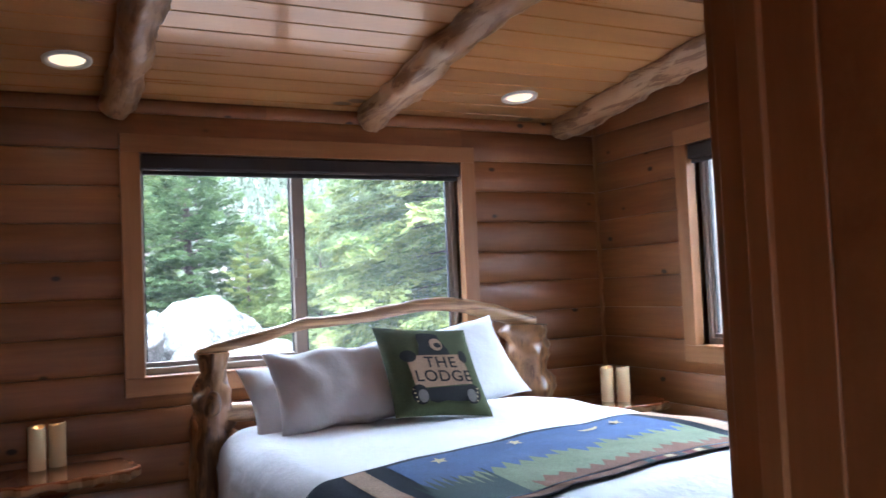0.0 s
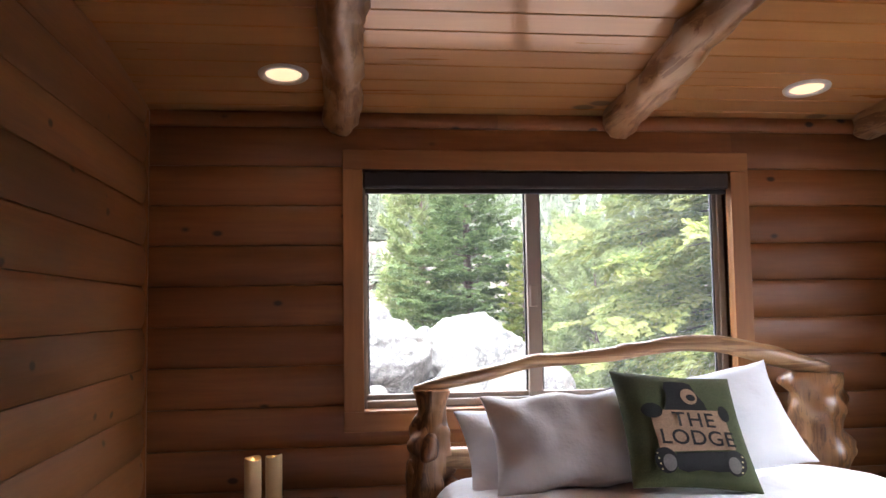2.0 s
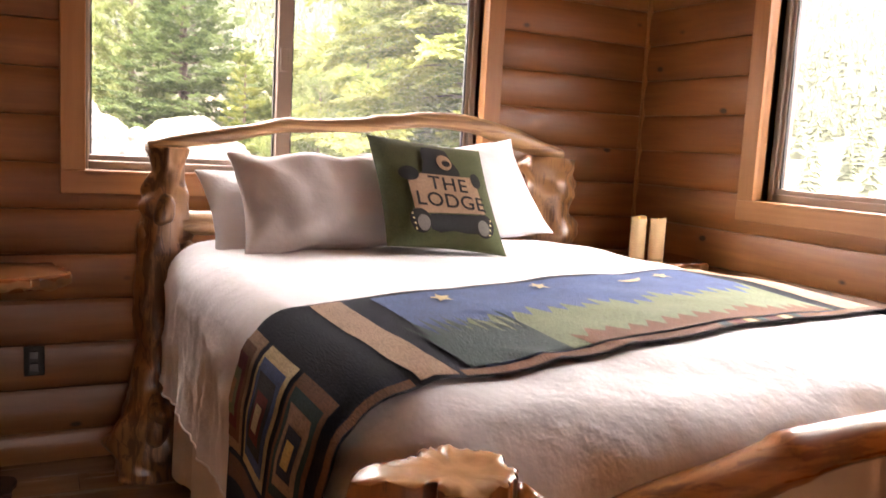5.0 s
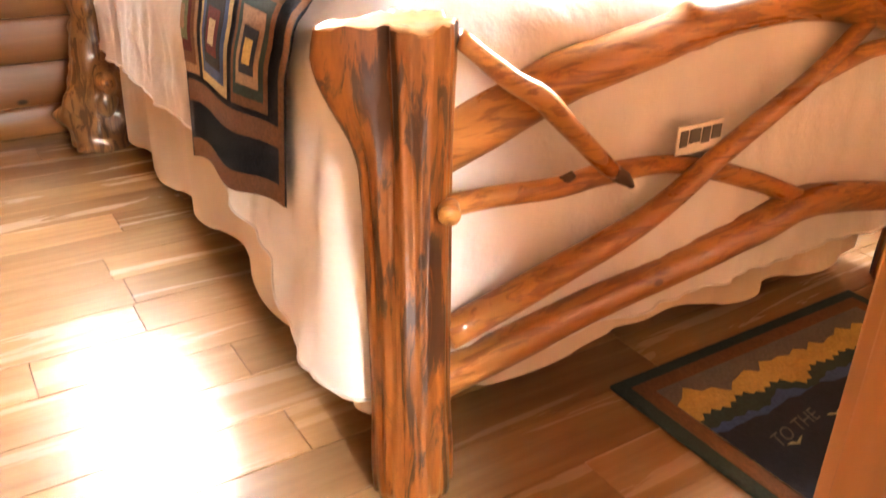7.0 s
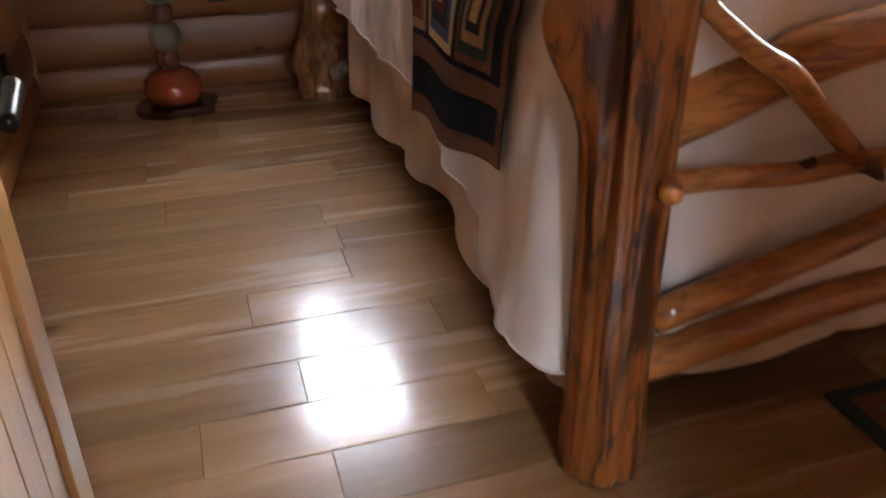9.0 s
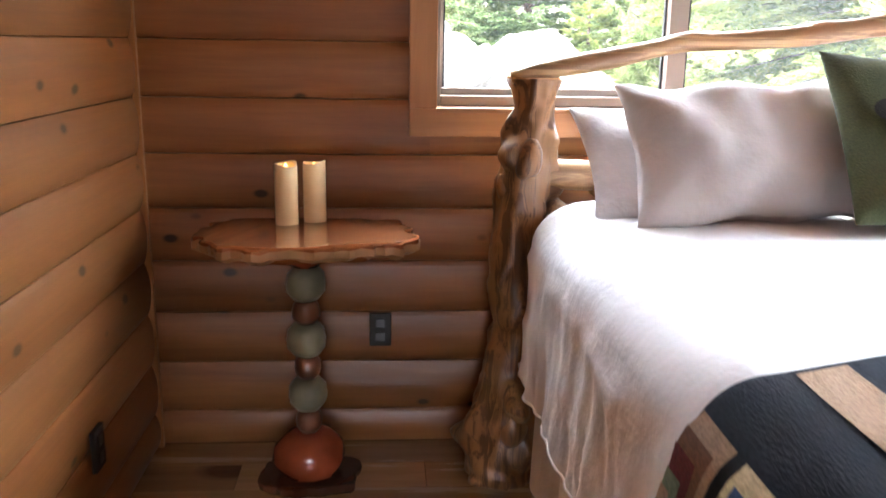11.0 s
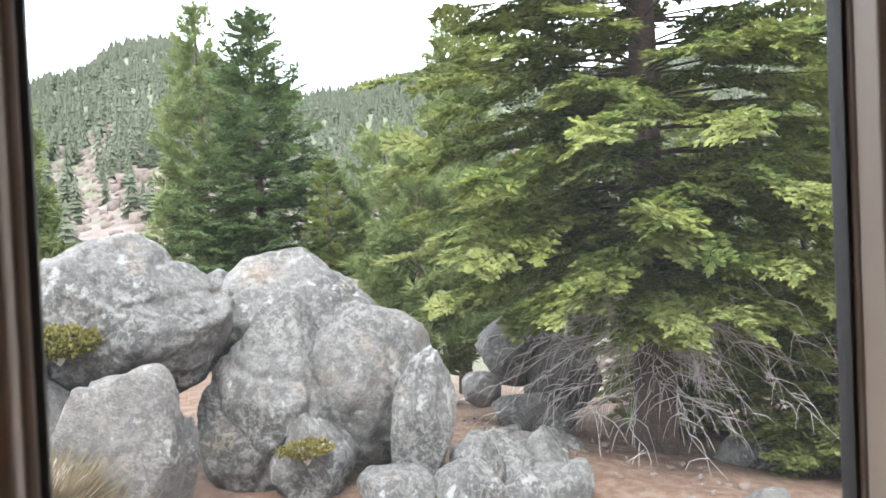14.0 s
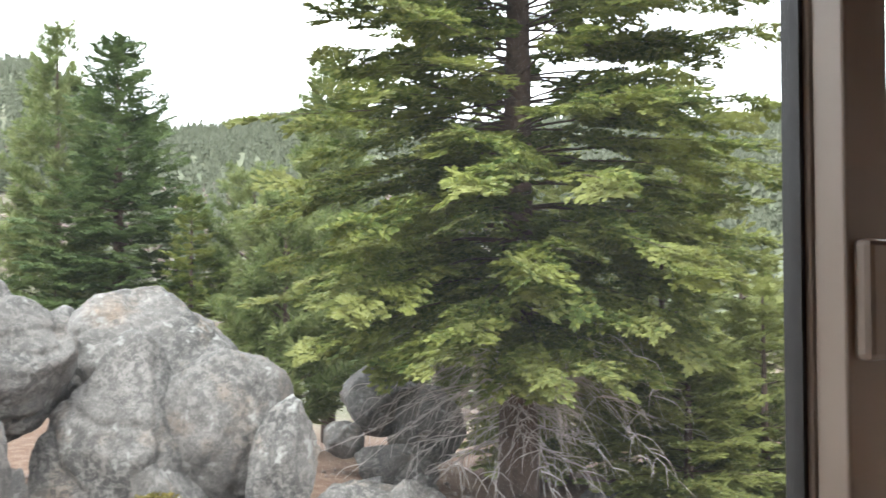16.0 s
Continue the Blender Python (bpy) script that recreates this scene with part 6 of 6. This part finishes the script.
conifer("fir_tree", "green fir outside the side window", (7.6, -0.6, -1.3), 8.5, 0.08, 2.0, 22, 8, 8, 19, M_FIR, "fir", 0.60, 0.3, 0.16, 0.75)
conifer("pine_tree", "green pine outside the side window", (9.5, -3.2, -1.4), 8.0, 0.08, 1.9, 18, 7, 8, 20, M_PINE, "pine", 0.60, 0.05, 0.15, 0.5)


def small_tree_spots(n, r0, r1, az0, az1, seed):
    rng = np.random.default_rng(seed)
    out = []
    while len(out) < n:
        r, az = math.sqrt(rng.uniform(r0 * r0, r1 * r1)), rng.uniform(az0, az1)
        x, y = r * math.sin(radians(az)), r * math.cos(radians(az))
        clear = noise.noise((x * 0.028, y * 0.028, 5.0))
        open_slope = r < 118 and az < 6
        if clear < (-0.02 if open_slope else -0.75):
            continue
        out.append((x, y, rng.uniform(0.7, 1.3)))
    return out, rng


def far_woods(name, spots, rng, size, layers, label):
    """Many small conifers: each a stack of ragged rings of drooping blades round a thin stem."""
    V, F = [], []
    for x, y, s in spots:
        z = ground_height(x, y) - 0.3
        h, w = size * s, size * s * rng.uniform(0.16, 0.24)
        for l in range(layers):
            f = 0.12 + 0.88 * l / layers
            n = 6
            a0 = rng.uniform(0, 6.28)
            for k in range(n):
                a = a0 + 6.283 * k / n + rng.normal() * 0.2
                r = w * ((1 - f) ** 0.85 + 0.06) * rng.uniform(0.7, 1.25)
                hw = r * 0.55
                b = len(V)
                c, sn = math.cos(a), math.sin(a)
                zt = z + h * (f + 0.9 / layers)
                zb = z + h * (f - 0.25 / layers) - 0.12 * r
                V += [(x, y, zt), (x + c * r - sn * hw, y + sn * r + c * hw, zb + rng.normal() * 0.05 * r), (x + c * r * 1.15, y + sn * r * 1.15, zb - 0.1 * r), (x + c * r + sn * hw, y + sn * r - c * hw, zb + rng.normal() * 0.05 * r)]
                F.append((b, b + 1, b + 2, b + 3))
    ob = tagged(mesh_np(name, V, F, M_FAR_HAZED), label, "forest", kind="stuff")
    return ob


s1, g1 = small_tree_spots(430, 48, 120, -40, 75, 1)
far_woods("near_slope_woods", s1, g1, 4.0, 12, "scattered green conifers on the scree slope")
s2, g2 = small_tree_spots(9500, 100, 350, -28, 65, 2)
far_woods("far_ridge_woods", s2, g2, 4.4, 5, "dense green conifer forest on the far ridge, distance haze in its colour")

# scree blocks on the far slope
rng = np.random.default_rng(31)
V, F = [], []
cube = np.array([(a, b, c) for a in (-1, 1) for b in (-1, 1) for c in (-1, 1)], float)
cf = [(0, 1, 3, 2), (4, 6, 7, 5), (0, 4, 5, 1), (2, 3, 7, 6), (0, 2, 6, 4), (1, 5, 7, 3)]
for k in range(5200):
    r, az = math.sqrt(rng.uniform(32 ** 2, 150 ** 2)), rng.uniform(-25, 40)
    x, y = r * math.sin(radians(az)), r * math.cos(radians(az))
    s = rng.uniform(0.07, 0.30) * (1 + r / 120)
    q = cube * rng.uniform(0.5, 1.2, 3) * s + rng.normal(size=(8, 3)) * 0.22 * s
    a = rng.uniform(0, 6.28)
    q = np.stack([q[:, 0] * math.cos(a) - q[:, 1] * math.sin(a), q[:, 0] * math.sin(a) + q[:, 1] * math.cos(a), q[:, 2]], 1) + (x, y, ground_height(x, y) + 0.1 * s)
    b = len(V) * 1
    F += [tuple(b + i for i in f) for f in cf]
    V += [tuple(p) for p in q]
tagged(mesh_np("scree", V, F, M_SCREE), "pale angular scree blocks scattered over the far slope", "rocks", kind="stuff")


def shrub(name, label, centre, size, n, leaf, seed, blade=0.045, stems=14, upright=0.0, kind="leaf"):
    """A low bush: thin stems with many small leaves, or a tussock of thin blades."""
    rng = np.random.default_rng(seed)
    root = thing(name, label, "shrub", centre)
    bm = bmesh.new()
    for k in range(stems):
        a, e = rng.uniform(0, 6.28), rng.uniform(0.4, 1.0)
        log([(0, 0, -0.08, 0.010), (float(math.cos(a) * size[0] * 0.5 * e), float(math.sin(a) * size[1] * 0.5 * e), size[2] * 0.45, 0.007), (float(math.cos(a) * size[0] * 0.9 * e), float(math.sin(a) * size[1] * 0.9 * e), float(size[2] * (1.2 - 0.5 * e)), 0.003)], 5, 0, 0, 3, bm=bm, ends=False)
    part("stems", bm, M_DEADWOOD, root)
    q = []
    for k in range(n):
        d = rng.normal(size=3)
        d = d / np.linalg.norm(d)
        rad = rng.uniform(0.55, 1.0)
        p = np.array([d[0] * size[0] * rad, d[1] * size[1] * rad, size[2] * (0.45 + 0.55 * d[2] * rad)])
        if kind == "leaf":
            t = rng.normal(size=3) + np.array([0, 0, 0.5])
            l = blade * rng.uniform(0.7, 1.3)
        else:
            p[2] = 0
            p[:2] *= 0.5
            t = np.array([d[0], d[1], 0.9 + rng.normal() * 0.5])
            l = size[2] * rng.uniform(0.6, 1.3)
        t = t / np.linalg.norm(t)
        w = np.cross(t, rng.normal(size=3))
        w = w / np.linalg.norm(w) * (blade * 0.30 if kind == "leaf" else 0.006)
        q.append([p, p + t * l * 0.5 + w, p + t * l, p + t * l * 0.5 - w])
    v = np.array(q).reshape(-1, 3)
    mesh_np("leaves", v, np.arange(len(v)).reshape(-1, 4), leaf, root)
    return root


shrub("shrub", "yellow-green low shrub growing beside the boulder", (-0.36, 7.15, 0.76), (0.36, 0.3, 0.26), 2600, M_SHRUB, 1)
shrub("shrub", "yellow-green low shrub among the rocks", (-0.95, 7.4, 0.78), (0.40, 0.3, 0.30), 2600, M_SHRUB, 2)
shrub("shrub", "small green shrub at the foot of the granite slab", (1.66, 7.02, -0.34), (0.27, 0.2, 0.14), 1500, M_SHRUB, 3, 0.035)
shrub("shrub", "small green shrub on the path", (2.55, 6.10, -0.80), (0.22, 0.2, 0.16), 1100, M_SHRUB, 5, 0.035)
shrub("dry_bush", "dry straw-coloured grass clump beside the rocks", (-0.62, 6.2, -0.40), (0.55, 0.5, 0.55), 4200, M_DRY, 4, kind="grass", stems=40)
shrub("dry_bush", "dry straw-coloured grass clump by the pale boulder", (-0.30, 5.9, -0.66), (0.45, 0.4, 0.55), 2600, M_DRY, 6, kind="grass", stems=20)

# needle litter and small stones on the near ground
rng = np.random.default_rng(8)
V, F = [], []
for k in range(600):
    x, y = rng.uniform(-2.5, 7), rng.uniform(3.0, 11)
    s = rng.uniform(0.008, 0.035) if rng.random() < 0.985 else rng.uniform(0.04, 0.09)
    q = cube * rng.uniform(0.5, 1.2, 3) * s + rng.normal(size=(8, 3)) * 0.2 * s + (x, y, ground_height(x, y) + 0.3 * s)
    b = len(V)
    F += [tuple(b + i for i in f) for f in cf]
    V += [tuple(p) for p in q]
tagged(mesh_np("pebbles", V, F, M_SCREE), "small stones and grit scattered over the needle litter", "stones", kind="stuff")

# a small far cabin seen through the trees
cabin = thing("far_cabin", "tiny pale blue-grey cabin with white trim far off among trees", "house", (40.5, 115.0, ground_height(40.5, 115.0) - 7.6))
cabin.rotation_euler = (0, 0, radians(-20))
part("wall", box(-2, 2, -2, 2, 0, 7), plain("pale_blue_boards", (0.45, 0.52, 0.56), 0.7), cabin)
bm = bmesh.new()
rv = [bm.verts.new(p) for p in ((-2.4, -2.4, 6.7), (2.4, -2.4, 6.7), (0, -2.4, 9.2), (-2.4, 2.4, 6.7), (2.4, 2.4, 6.7), (0, 2.4, 9.2))]
for f in ((0, 1, 2), (3, 5, 4), (0, 2, 5, 3), (1, 4, 5, 2), (0, 3, 4, 1)):
    bm.faces.new([rv[i] for i in f])
part("roof", bm, M_SCREE, cabin)
for x in (-0.9, 0.9):
    part("window", box(x - 0.4, x + 0.4, -2.05, -1.99, 4.2, 5.8), M_OUTLET, cabin)

# outer roof edge over the window
tagged(part("eave", box(X0 - 0.5, X1 + 0.5, 0.18, 0.42, 2.62, 2.74), M_TRUNK), "dark wooden roof edge outside", "eave", kind="structure")

# ---- floor planks ----
PLANK = 0.159
rng = random.Random(5)
y = 0.0
stops = {-1.285: -0.009, -1.602: 0.003, -2.068: -0.194, -2.253: -0.419}
while y > Y0 - 0.9:
    x = X0 - rng.uniform(0.0, 0.7)
    fixed = [sx for ty, sx in stops.items() if y - PLANK < ty <= y]
    while x < X1 + 0.01:
        ln = rng.choice((0.6, 0.85, 1.0, 1.2, 1.5))
        for sx in fixed:
            if x + 0.02 < sx < x + ln + 0.25:
                ln = sx - x
        a, b = max(x, X0 - 0.02), min(x + ln, X1 + 0.02)
        if y < Y0 - 0.15:
            a, b = max(a, HALL[0]), min(b, HALL[1])
        if b - a > 0.03:
            key = round(b - a, 3)
            bm = bmesh.new()
            g, w, t = 0.0007, PLANK, 0.006
            low = [bm.verts.new((px, py, -t)) for px, py in ((g, -w + g), (key - g, -w + g), (key - g, -g), (g, -g))]
            e = 0.0014
            mid = [bm.verts.new((px, py, -0.0007)) for px, py in ((g, -w + g), (key - g, -w + g), (key - g, -g), (g, -g))]
            top = [bm.verts.new((px, py, 0.0)) for px, py in ((g + e, -w + g + e), (key - g - e, -w + g + e), (key - g - e, -g - e), (g + e, -g - e))]
            for lo, hi in ((low, mid), (mid, top)):
                for i in range(4):
                    bm.faces.new((lo[i], lo[(i + 1) % 4], hi[(i + 1) % 4], hi[i]))
            bm.faces.new(top)
            ob = part("floor_plank", bm, M_FLOOR, floor)
            ob.location = (a, y, 0)
        x += ln
    y -= PLANK
